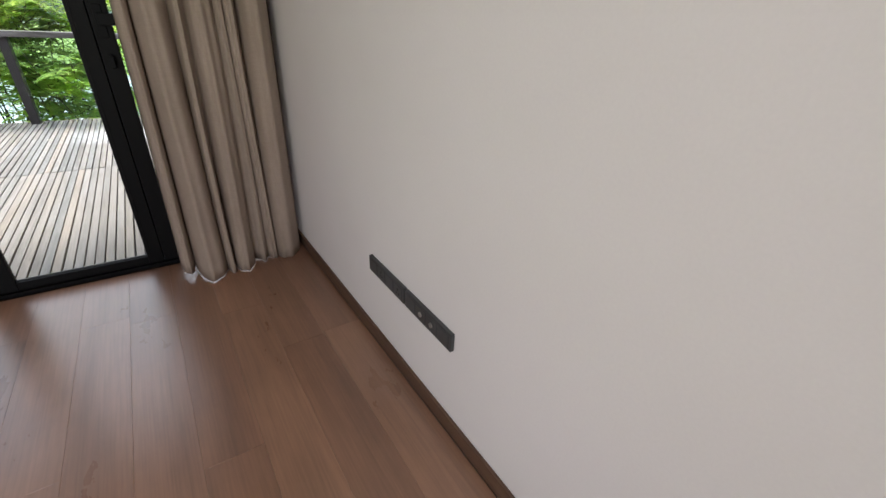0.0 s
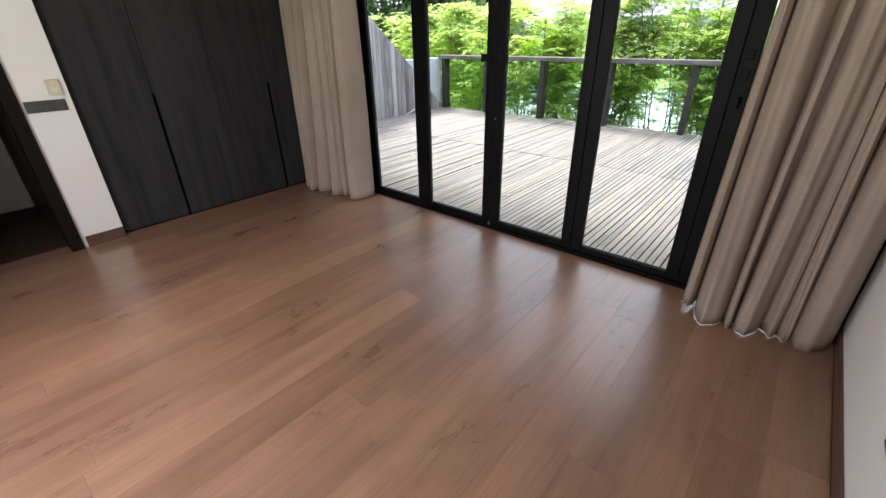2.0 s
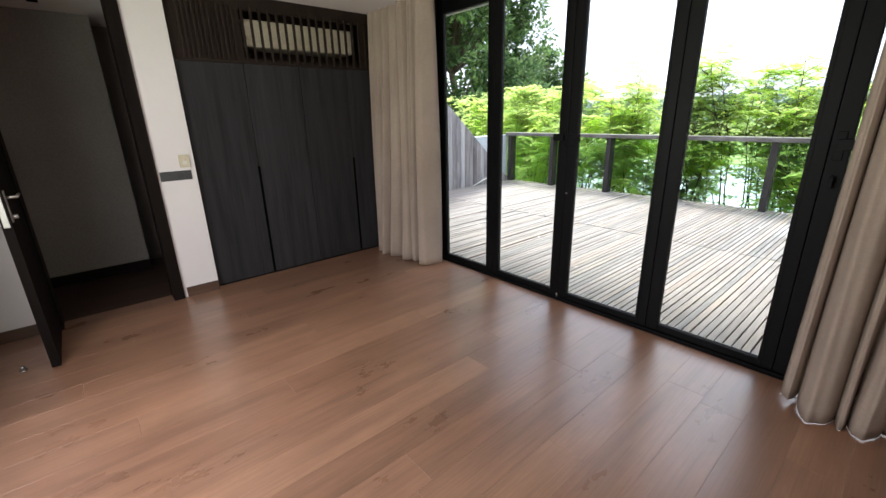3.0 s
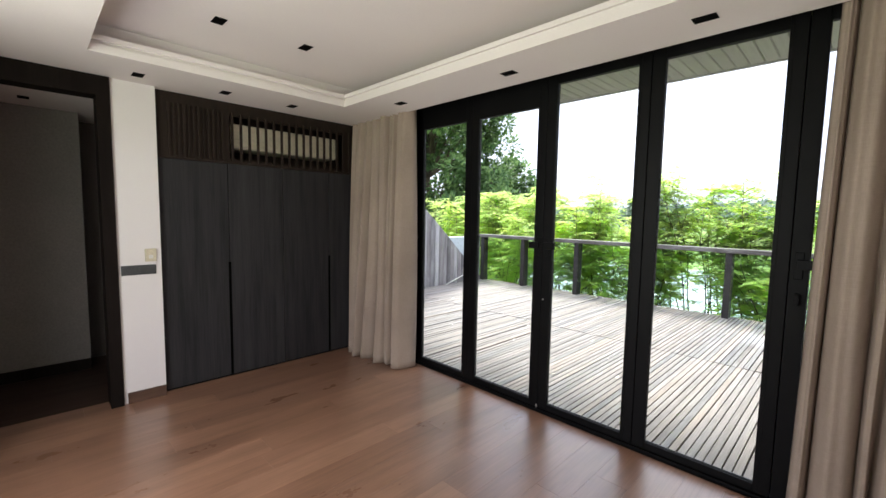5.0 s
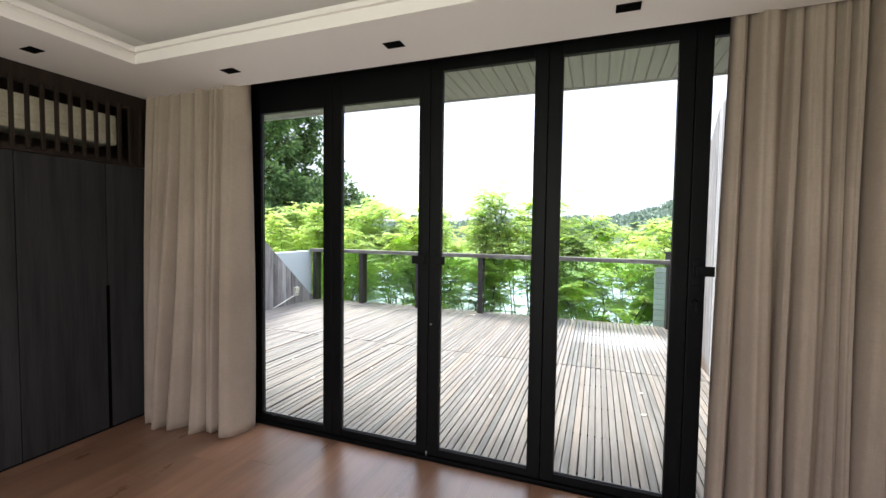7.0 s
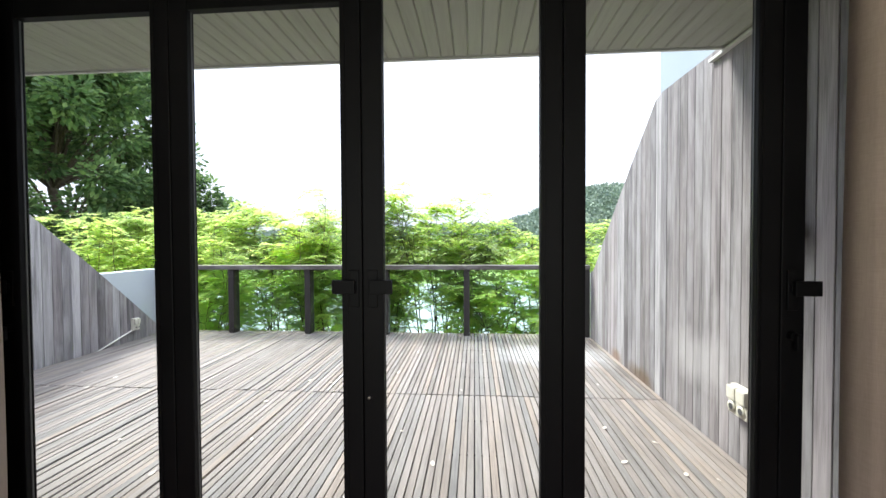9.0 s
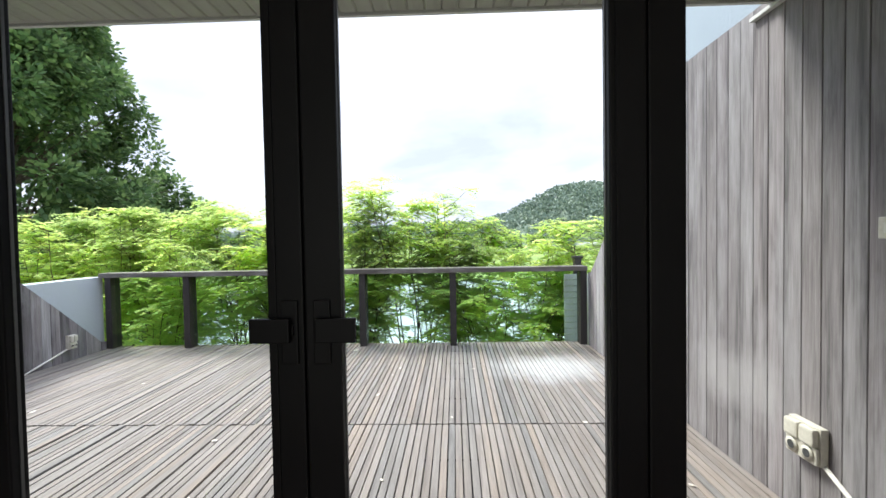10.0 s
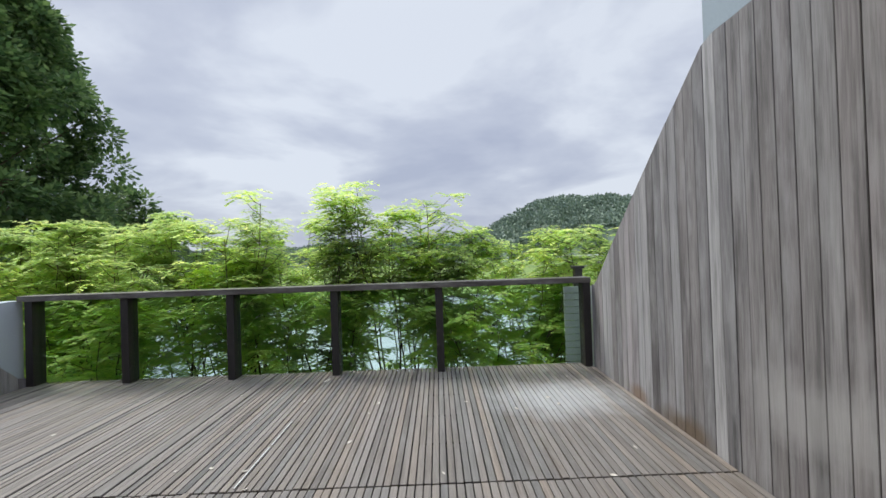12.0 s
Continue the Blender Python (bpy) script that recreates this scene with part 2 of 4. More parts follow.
# linen curtain
M_curt, _n, _l, _b = mat("linen_curtain", (0.42, 0.36, 0.29), 0.85, 0, 0.2)
_tc = _n.new("ShaderNodeTexCoord")
_w1 = noise_node(_n, _l, _tc.outputs["Object"], 30, 3, (12, 12, 0.8))
_w2 = noise_node(_n, _l, _tc.outputs["Object"], 30, 3, (0.8, 0.8, 14))
_w3 = noise_node(_n, _l, _tc.outputs["Object"], 1.4, 3)
_r = ramp(_n, [(0.3, (0.35, 0.280, 0.228)), (0.7, (0.45, 0.366, 0.300))])
_l.new(_w3.outputs["Fac"], _r.inputs[0])
_m = mixc(_n, _l, 0.5, _w1.outputs["Fac"], _w2.outputs["Fac"])
_r2 = ramp(_n, [(0.35, (0.88,) * 3), (0.65, (1.06,) * 3)])
_l.new(_m, _r2.inputs[0])
_c = mixc(_n, _l, 1.0, _r.outputs[0], _r2.outputs[0], "MULTIPLY")
_l.new(_c, _b.inputs["Base Color"])
bump(_n, _l, _m, _b, 0.25, 0.001)
_t = _n.new("ShaderNodeBsdfTranslucent")
_l.new(_c, _t.inputs[0])
_mx = _n.new("ShaderNodeMixShader")
_mx.inputs[0].default_value = 0.12
_l.new(_b.outputs[0], _mx.inputs[1])
_l.new(_t.outputs[0], _mx.inputs[2])
_l.new(_mx.outputs[0], _n["Material Output"].inputs["Surface"])
M_lining = mottled("white_lining", (0.6, 0.58, 0.54), (0.68, 0.65, 0.61), 5, 0.8, 0.05)


def stain_or_sheen(m, centre, size, color, amount):
    """A patch of its own shape in the colour: fence stains, the deck's painted sheen."""
    n, l = m.node_tree.nodes, m.node_tree.links
    b = n["Principled BSDF"]
    old = b.inputs["Base Color"].links[0].from_socket
    g = n.new("ShaderNodeNewGeometry")
    sb = n.new("ShaderNodeVectorMath")
    sb.operation = "SUBTRACT"
    sb.inputs[1].default_value = centre
    l.new(g.outputs["Position"], sb.inputs[0])
    dv = n.new("ShaderNodeVectorMath")
    dv.operation = "DIVIDE"
    dv.inputs[1].default_value = size
    l.new(sb.outputs[0], dv.inputs[0])
    ln = n.new("ShaderNodeVectorMath")
    ln.operation = "LENGTH"
    l.new(dv.outputs[0], ln.inputs[0])
    nz = noise_node(n, l, g.outputs["Position"], 4.0, 6, (1, 1, 1), 0.7)
    ad = n.new("ShaderNodeMath")
    ad.operation = "ADD"
    l.new(ln.outputs["Value"], ad.inputs[0])
    l.new(nz.outputs["Fac"], ad.inputs[1])
    r = ramp(n, [(0.55, (amount,) * 3), (0.98, (0, 0, 0))])
    hf = n.new("ShaderNodeMath")
    hf.operation = "MULTIPLY"
    hf.inputs[1].default_value = 0.62
    l.new(ad.outputs[0], hf.inputs[0])
    l.new(hf.outputs[0], r.inputs[0])
    l.new(mixc(n, l, r.outputs[0], old, color), b.inputs["Base Color"])


# whitish patch paints the sheen of wet boards into the deck colour
stain_or_sheen(M_deck, (2.75, 3.85, 0), (0.75, 0.55, 1.0), (0.55, 0.55, 0.56), 0.6)


stain_or_sheen(M_fence, (3.49, 3.0, -0.02), (1.0, 0.40, 0.13), (0.13, 0.085, 0.05), 0.8)
stain_or_sheen(M_fence, (3.49, 3.75, -0.02), (1.0, 0.22, 0.12), (0.20, 0.12, 0.07), 0.7)
stain_or_sheen(M_fence, (3.49, 1.9, 0.5), (1.0, 0.5, 0.25), (0.50, 0.48, 0.48), 0.45)


def leafmat(name, tones, trans=0.35):
    m, n, l, b = mat(name, tones[0], 0.5, 0, 0.3)
    g = n.new("ShaderNodeNewGeometry")
    r = ramp(n, [(i / (len(tones) - 1), c) for i, c in enumerate(tones)])
    l.new(g.outputs["Random Per Island"], r.inputs[0])
    t3 = noise_node(n, l, g.outputs["Position"], 0.9, 3)
    rr = ramp(n, [(0.35, (0.7, 0.74, 0.7)), (0.65, (1.2, 1.15, 1.0))])
    l.new(t3.outputs["Fac"], rr.inputs[0])
    c = mixc(n, l, 1.0, r.outputs[0], rr.outputs[0], "MULTIPLY")
    l.new(c, b.inputs["Base Color"])
    t = n.new("ShaderNodeBsdfTranslucent")
    l.new(c, t.inputs[0])
    mx = n.new("ShaderNodeMixShader")
    mx.inputs[0].default_value = trans
    l.new(b.outputs[0], mx.inputs[1])
    l.new(t.outputs[0], mx.inputs[2])
    l.new(mx.outputs[0], n["Material Output"].inputs["Surface"])
    return m


M_leaf = leafmat("fern_leaf", [(0.46, 0.65, 0.27), (0.58, 0.75, 0.29), (0.72, 0.84, 0.31), (0.87, 0.87, 0.36)], 0.70)
M_leafd = leafmat("tree_leaf", [(0.07, 0.13, 0.06), (0.12, 0.21, 0.08), (0.24, 0.34, 0.14)], 0.45)
# greyed, bluish tones put the haze of distance into the leaf colour
M_hill_haze = leafmat("hazed_foliage", [(0.18, 0.25, 0.22), (0.23, 0.30, 0.26), (0.29, 0.36, 0.29)], 0.05)
M_lawn = mottled("lawn", (0.16, 0.25, 0.055), (0.24, 0.33, 0.085), 0.05, 0.9, 0.2, 2.0)
# pale base puts the sky's glare on the water into the colour
M_water = mottled("canal_water", (0.42, 0.48, 0.46), (0.52, 0.57, 0.55), 0.05, 0.12, 0.5, 0.9, 0.0, 1.0)

# ---- shape helpers ----
def bm_box(bm, lo, hi, bevel=0.0):
    r = bmesh.ops.create_cube(bm, size=1)
    vs = r["verts"]
    for v in vs:
        v.co = Vector([lo[k] + (v.co[k] + 0.5) * (hi[k] - lo[k]) for k in range(3)])
    if bevel:
        es = list({e for v in vs for e in v.link_edges})
        bmesh.ops.bevel(bm, geom=es, offset=bevel, segments=2, affect="EDGES", profile=0.6)
    return vs


def bm_cyl(bm, p, q, r1, r2=None, seg=12):
    p, q = Vector(p), Vector(q)
    d = q - p
    m = Matrix.Translation((p + q) / 2) @ d.to_track_quat("Z", "Y").to_matrix().to_4x4()
    return bmesh.ops.create_cone(bm, cap_ends=True, segments=seg, radius1=r1, radius2=r1 if r2 is None else r2, depth=d.length, matrix=m)["verts"]


def finish(ob, bm, material, smooth=False):
    for f in bm.faces:
        f.smooth = smooth
    bm.to_mesh(ob.data)
    bm.free()
    ob.data.materials.append(material)
    return ob


def part(name, bm, material, parent=None, label="", smooth=False):
    ob = new(name, bpy.data.meshes.new(name))
    finish(ob, bm, material, smooth)
    if parent:
        ob.parent = parent
        ob.matrix_parent_inverse = Matrix.Translation(parent.matrix_basis.translation).inverted()
    return tagged(ob, label)


def box(name, lo, hi, material, parent=None, bevel=0.0, label="", kind=""):
    bm = bmesh.new()
    bm_box(bm, lo, hi, bevel)
    ob = part(name, bm, material, parent, label)
    return tagged(ob, kind=kind)


def root(name, at, label, category, group=""):
    e = new(name)
    e.empty_display_size = 0.1
    e.location = at
    return tagged(e, label, category, group)


def structure(name, lo, hi, material, label="", bevel=0.0):
    return box(name, lo, hi, material, None, bevel, label, "structure")


# ---- room shell ----
CZ = 2.427
EX, WX, SY = 3.55, -0.918, -3.47
PX = -0.86
floor = structure("floor", (-2.6, SY, -0.15), (EX, 0.02, -0.016), M_concrete, "reddish brown oak plank floor with a soft sheen")
structure("wall_east", (EX, SY - 0.15, -0.15), (EX + 0.15, 0.12, 2.95), M_wall, "smooth off-white painted wall with a dark socket strip")
# unseen wall, its window opening added to hold the fill lamp
bms = bmesh.new()
bm_box(bms, (-2.6, SY - 0.15, -0.15), (0.40, SY, 2.95))
bm_box(bms, (2.45, SY - 0.15, -0.15), (EX, SY, 2.95))
bm_box(bms, (0.40, SY - 0.15, -0.15), (2.45, SY, 0.35))
bm_box(bms, (0.40, SY - 0.15, 2.35), (2.45, SY, 2.95))
tagged(part("wall_south", bms, M_wall, None, "smooth off-white painted wall, unseen, with an added window opening"), kind="structure")
# frame of the added window, out of view
bms = bmesh.new()
bm_box(bms, (0.40, SY - 0.12, 0.35), (0.46, SY - 0.06, 2.35))
bm_box(bms, (2.39, SY - 0.12, 0.35), (2.45, SY - 0.06, 2.35))
bm_box(bms, (0.46, SY - 0.12, 0.35), (2.39, SY - 0.06, 0.41))
bm_box(bms, (0.46, SY - 0.12, 2.29), (2.39, SY - 0.06, 2.35))
tagged(part("added_window", bms, M_alu, None, "black aluminium frame of the added, unseen window"), kind="structure")
DY0, DY1, DZ = -3.09, -2.34, 2.30
bmw = bmesh.new()
bm_box(bmw, (PX - 0.14, DY1 + 0.0, 0), (PX, -2.015, CZ))
bm_box(bmw, (PX - 0.14, SY, 0), (PX, DY0, CZ))
bm_box(bmw, (PX - 0.14, DY0 + 0.001, DZ), (PX, DY1 - 0.001, CZ))
tagged(part("wall_west", bmw, M_wall, None, "off-white painted wall pier beside a dark doorway"), kind="structure")
structure("wall_closet_back", (-1.62, -2.10, -0.1), (-1.52, 0.12, 2.9), M_wall)
structure("wall_closet_side", (-1.52, -2.10, -0.1), (PX - 0.141, -2.016, CZ + 0.4), M_wall)
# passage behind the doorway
structure("wall_passage", (-2.12, SY, -0.1), (-1.98, -2.39, 2.5), M_pass_shade, "plain white passage wall with its shade put into the paint colour")
structure("wall_passage_end", (-2.6, SY, -0.1), (-2.5, -1.6, 2.5), M_pass_shade)
# door timber on this wall puts the passage's shade into its colour
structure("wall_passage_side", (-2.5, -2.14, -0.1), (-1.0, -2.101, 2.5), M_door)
structure("ceiling_passage", (-2.6, SY, 2.34), (PX - 0.141, -2.016, 2.42), M_ceil)

# thin dark sheet drawn for the dark opening in the side wall
structure("door_2", (-1.93, -2.1415, 0.0), (-1.12, -2.1405, 2.05), M_door, "thin dark sheet for the shaded doorway off the passage")

# ceiling with a stepped tray
HX0, HX1, HY0, HY1 = -0.285, 2.85, -2.45, -0.715
UZ = 2.63
bmc = bmesh.new()


def ring(bm, x0, x1, y0, y1, w, z0, z1):
    """Four butted bars round a rectangle, growing outwards by w."""
    bm_box(bm, (x0 - w, y1, z0), (x1 + w, y1 + w, z1))
    bm_box(bm, (x0 - w, y0 - w, z0), (x1 + w, y0, z1))
    bm_box(bm, (x0 - w, y0, z0), (x0, y1, z1))
    bm_box(bm, (x1, y0, z0), (x1 + w, y1, z1))


EDGE = -0.225
bm_box(bmc, (WX - 0.6, HY1, CZ), (EX, EDGE, CZ + 0.05))
bm_box(bmc, (WX - 0.6, SY, CZ), (EX, HY0, CZ + 0.05))
bm_box(bmc, (WX - 0.6, HY0, CZ), (HX0, HY1, CZ + 0.05))
bm_box(bmc, (HX1, HY0, CZ), (EX, HY1, CZ + 0.05))
ring(bmc, HX0 - 0.022, HX1 + 0.022, HY0 - 0.022, HY1 + 0.022, 0.08, CZ + 0.05, CZ + 0.075)
ring(bmc, HX0 - 0.004, HX1 + 0.004, HY0 - 0.004, HY1 + 0.004, 0.07, CZ + 0.075, CZ + 0.105)
ring(bmc, HX0 - 0.115, HX1 + 0.115, HY0 - 0.22, HY1 + 0.22, 0.06, CZ + 0.05, UZ)
bm_box(bmc, (HX0 - 0.3, HY0 - 0.3, UZ), (HX1 + 0.3, HY1 + 0.3, UZ + 0.05))
bm_box(bmc, (WX - 0.6, EDGE - 0.02, CZ + 0.05), (EX, EDGE, 2.9))
bm_box(bmc, (WX - 0.6, SY, 2.9), (EX, 0.1, 2.95))
tagged(part("ceiling", bmc, M_ceil, None, "white tray ceiling with a stepped cove and small black downlights"), kind="structure")


def downlight(x, y, z):
    e = root("downlight", (x, y, z), "small rectangular black recessed downlight", "ceiling light", "ceiling downlights")
    bm = bmesh.new()
    ring(bm, -0.042 + x, 0.042 + x, -0.025 + y, 0.025 + y, 0.008, z - 0.003, z + 0.001)
    part("frame", bm, M_void, e)
    bm = bmesh.new()
    bm_box(bm, (x - 0.042, y - 0.025, z - 0.0015), (x + 0.042, y + 0.025, z + 0.0))
    part("lamp_recess", bm, M_void, e)
    bm = bmesh.new()
    bm_cyl(bm, (x, y, z - 0.0035), (x, y, z - 0.0015), 0.017, seg=16)
    part("lens", bm, M_void, e)


for _x, _y in ((-0.62, -2.155), (-0.62, -1.59), (-0.62, -1.04), (0.185, -0.457), (1.31, -0.457), (2.43, -0.457)):
    downlight(_x, _y, CZ - 0.0005)
for _x, _y in ((0.205, -1.875), (0.21, -1.325)):
    downlight(_x, _y, UZ - 0.0005)

downlight(-1.62, -2.73, 2.3395)

# skirtings
structure("baseboard_east", (EX - 0.014, SY, 0), (EX - 0.0005, -0.02, 0.07), M_base, "dark brown timber skirting", 0.003)
structure("baseboard_pier", (PX + 0.0005, DY1 + 0.075, 0), (PX + 0.014, -2.016, 0.085), M_base, "dark brown timber skirting", 0.003)
structure("baseboard_west", (PX + 0.0005, SY + 0.015, 0), (PX + 0.014, DY0 - 0.08, 0.085), M_base, "", 0.003)
structure("baseboard_south", (PX + 0.016, SY + 0.0005, 0), (EX - 0.016, SY + 0.014, 0.085), M_base, "", 0.003)
# skirting in door timber, darkened along with the shaded passage floor
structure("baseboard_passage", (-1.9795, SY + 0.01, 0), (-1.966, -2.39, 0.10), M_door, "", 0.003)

# ---- outside shell ----
structure("wall_facade", (-3.55, 0.0, -0.3), (-0.17, 0.12, 2.95), M_ext, "pale rendered outside wall")
structure("wall_over_doors", (-0.17, 0.0, 2.53), (EX, 0.12, 2.95), M_ext)
SOF_Y, SOF_Z = 1.52, 2.755

# ---- glazed folding doors ----
def leaf(name, x0, x1, ztop, s0, s1, label, group=""):
    """One folding leaf: stiles of width s0, s1, two rails and a pane."""
    e = root(name, ((x0 + x1) / 2, 0.0, 0.02), label, "glass door", group)
    y0, y1 = -0.025, 0.015
    g = 0.0015
    box("stile", (x0 + g, y0, 0.022), (x0 + s0, y1, 2.50), M_alu, e, 0.004)
    box("stile", (x1 - s1, y0, 0.022), (x1 - g, y1, 2.50), M_alu, e, 0.004)
    box("bottom_rail", (x0 + s0, y0 + 0.002, 0.022), (x1 - s1, y1 - 0.002, 0.068), M_alu, e, 0.003)
    box("top_rail", (x0 + s0, y0 + 0.002, ztop), (x1 - s1, y1 - 0.002, 2.50), M_alu, e, 0.003)
    p = box("pane", (x0 + s0, 0.003, 0.068), (x1 - s1, 0.009, ztop), M_glass, e)
    p.visible_shadow = False
    bm = bmesh.new()
    for a, b_ in ((x0 + s0, x0 + s0 + 0.002), (x1 - s1 - 0.002, x1 - s1)):
        bm_box(bm, (a, -0.004, 0.068), (b_, 0.0025, ztop))
    bm_box(bm, (x0 + s0 + 0.002, -0.004, 0.068), (x1 - s1 - 0.002, 0.0025, 0.074))
    part("bead", bm, M_greyp, e, "grey rubber glazing bead")
    if x1 < 3.4:
        box("weather_strip", (x1 - 0.014, 0.0155, 0.03), (x1 + 0.014, 0.0195, 2.49), M_alu, e, 0.001)
        box("cover_bead", (x1 - s1 + 0.012, y0 - 0.0035, 0.03), (x1 - s1 + 0.020, y0 - 0.0003, 2.49), M_alu, e, 0.001)
    return e


L = "black aluminium framed clear glass folding door leaf, closed"
leaves = [leaf("folding_door", -0.085, 0.622, 2.295, 0.085, 0.073, L, "folding glass doors"),
          leaf("folding_door", 0.622, 1.345, 2.295, 0.073, 0.077, L, "folding glass doors"),
          leaf("folding_door", 1.345, 2.056, 2.435, 0.077, 0.077, L, "folding glass doors"),
          leaf("folding_door", 2.056, 2.772, 2.435, 0.077, 0.076, L, "folding glass doors"),
          leaf("folding_door", 2.772, 3.50, 2.435, 0.076, 0.085, L + ", partly behind the curtain", "folding glass doors")]
bmf = bmesh.new()
bm_box(bmf, (-0.17, -0.04, 0.0), (EX - 0.001, 0.05, 0.02))
bm_box(bmf, (-0.17, -0.04, 2.502), (EX - 0.001, 0.05, 2.529))
bm_box(bmf, (-0.17, -0.04, 0.02), (-0.088, 0.05, 2.502))
bm_box(bmf, (3.502, -0.04, 0.02), (EX - 0.001, 0.05, 2.502))
tagged(part("window_1", bmf, M_alu, None, "black aluminium door frame with floor track"), kind="structure")


def lever(parent, x, z, side, knob=False):
    """Flat black pull with its back plate, on the inside face."""
    bm = bmesh.new()
    bm_box(bm, (x - 0.018, -0.032, z - 0.075), (x + 0.018, -0.0225, z + 0.06), 0.003)
    part("handle_plate", bm, M_alu, parent)
    bm = bmesh.new()
    bm_box(bm, (x - 0.011, -0.040, z - 0.012), (x + 0.011, -0.032, z + 0.012), 0.002)
    bm_box(bm, (min(x - side * 0.008, x + side * 0.075), -0.054, z - 0.025), (max(x - side * 0.008, x + side * 0.075), -0.0405, z + 0.025), 0.003)
    part("handle", bm, M_alu, parent, "black lever handle")
    if knob:
        bm = bmesh.new()
        bm_cyl(bm, (x, -0.045, z - 0.16), (x, -0.0225, z - 0.16), 0.016, seg=16)
        bm_box(bm, (x - 0.006, -0.06, z - 0.205), (x + 0.012, -0.046, z - 0.15), 0.003)
        part("thumb_turn", bm, M_alu, parent, "black thumb turn lock")


lever(leaves[1], 1.315, 1.275, -1)
lever(leaves[2], 1.383, 1.275, 1)
lever(leaves[4], 2.808, 1.275, 1, True)
lever(leaves[0], -0.045, 1.27, -1, True)

bm = bmesh.new()
bm_cyl(bm, (1.366, -0.031, 0.87), (1.366, -0.0255, 0.87), 0.006)
part("key_cylinder", bm, M_steel, leaves[2], "small steel key cylinder", True)
bm = bmesh.new()
bm_cyl(bm, (1.346, -0.034, 0.022), (1.346, -0.034, 0.05), 0.006)
part("floor_bolt", bm, M_steel, leaves[2], "small steel floor bolt", True)

# ---- curtains ----
def curtain(name, x0, x1, label, folds, seed, hem):
    rnd = random.Random(seed)
    ph = [rnd.uniform(0.4, 2.1) for _ in range(folds)]
    s = sum(ph)
    edges = [0]
    for p in ph:
        edges.append(edges[-1] + p / s)
    amps = [rnd.uniform(0.6, 1.15) for _ in range(folds + 1)]
    nx, nz = folds * 18, 40
    bm = bmesh.new()
    rows = []
    for j in range(nz + 1):
        v = j / nz
        row = []
        for i in range(nx + 1):
            u = i / nx
            k = max(q for q in range(folds) if edges[q] <= u + 1e-9)
            f = (u - edges[k]) / (edges[k + 1] - edges[k])
            a = amps[k] * (1 + 0.35 * math.sin(2.2 * v + k))
            deep = (0.044 + 0.028 * (1 - v)) * min(1.35, 0.5 + 0.5 * ph[k]) * (1.0 if x0 > 0 else 1.3)
            w = 2 * abs(math.sin(math.pi * f)) ** 0.5 - 1
            ripple = 0.006 * math.sin(6 * math.pi * f + k * 2.1 + 2 * v) + 0.004 * math.sin(31 * u + 5 * v)
            yy = (-0.172 if x0 > 0 else -0.200) - (0.035 + 0.06 * math.sin(math.pi * min(1, u + 0.1))) * (1 - v) - deep * a * w + ripple
            skew = 0.10 * math.sin(k * 2.7 + seed) * (edges[k + 1] - edges[k]) * math.sin(math.pi * f)
            sway = 0.018 * math.sin(4 * v + k * 1.7) * (1 - v) * math.sin(math.pi * u)
            xx = x0 - (0.04 * (1 - v) * (1 - u) if x0 > 0 else 0) + (x1 - x0) * (u + skew) + sway
            zz = hem(u) + (2.60 - hem(u)) * v
            row.append(bm.verts.new((xx, yy, zz)))
        rows.append(row)
    for j in range(nz):
        for i in range(nx):
            bm.faces.new((rows[j][i], rows[j][i + 1], rows[j + 1][i + 1], rows[j + 1][i]))
    e = root(name, ((x0 + x1) / 2, -0.2, 0.01), label, "curtain", "linen curtains")
    ob = part("fabric", bm, M_curt, e, "", True)
    so = ob.modifiers.new("thickness", "SOLIDIFY")
    so.thickness = 0.003
    bm = bmesh.new()
    bm_box(bm, (x0, -0.165, 2.601), (x1, -0.135, 2.625))
    part("track", bm, M_white, e)
    return e


curtain("curtain", -0.897, 0.035, "beige linen full-length curtain, drawn back and bunched beside the wardrobe", 8, 3, lambda u: 0.007 + 0.004 * math.sin(9 * u))
ce = curtain("curtain", 2.885, 3.525, "beige linen full-length curtain with a curled hem, bunched against the wall", 7, 8,
             lambda u: 0.005 + 0.03 * max(0, 1 - u * 6) + 0.002 * math.sin(14 * u))
bml = bmesh.new()
_pr = None
for i in range(25):
    u = i / 24
    x = 2.85 + 0.085 * u
    z = 0.022 - 0.014 * u + 0.008 * math.sin(u * 11)
    y = -0.238 - 0.012 * math.sin(u * 6 + 1)
    a, b2 = bml.verts.new((x, y, z)), bml.verts.new((x, y + 0.006, z + 0.006))
    if _pr:
        bml.faces.new((_pr[0], a, b2, _pr[1]))
    _pr = (a, b2)
_o = part("hem_lining", bml, M_lining, ce, "white lining turned out at the hem", True)
_o.modifiers.new("thickness", "SOLIDIFY").thickness = 0.003

# ---- wardrobe ----
wd = root("wardrobe", (WX - 0.3, -1.0, 0), "built-in charcoal laminate wardrobe with four tall doors, closed", "wardrobe")
box("body", (WX - 0.58, -2.014, 0.0), (WX - 0.022, -0.001, 1.902), M_ward, wd)
box("plinth", (WX - 0.0205, -2.012, 0.0), (WX - 0.003, -0.003, 0.0125), M_void, wd)
YS = [-2.012, -1.493, -1.004, -0.514, -0.003]
for i in range(4):
    d = box("door", (WX - 0.021, YS[i] + 0.0028, 0.013), (WX, YS[i + 1] - 0.0028, 1.900), M_ward, wd, 0.0012)
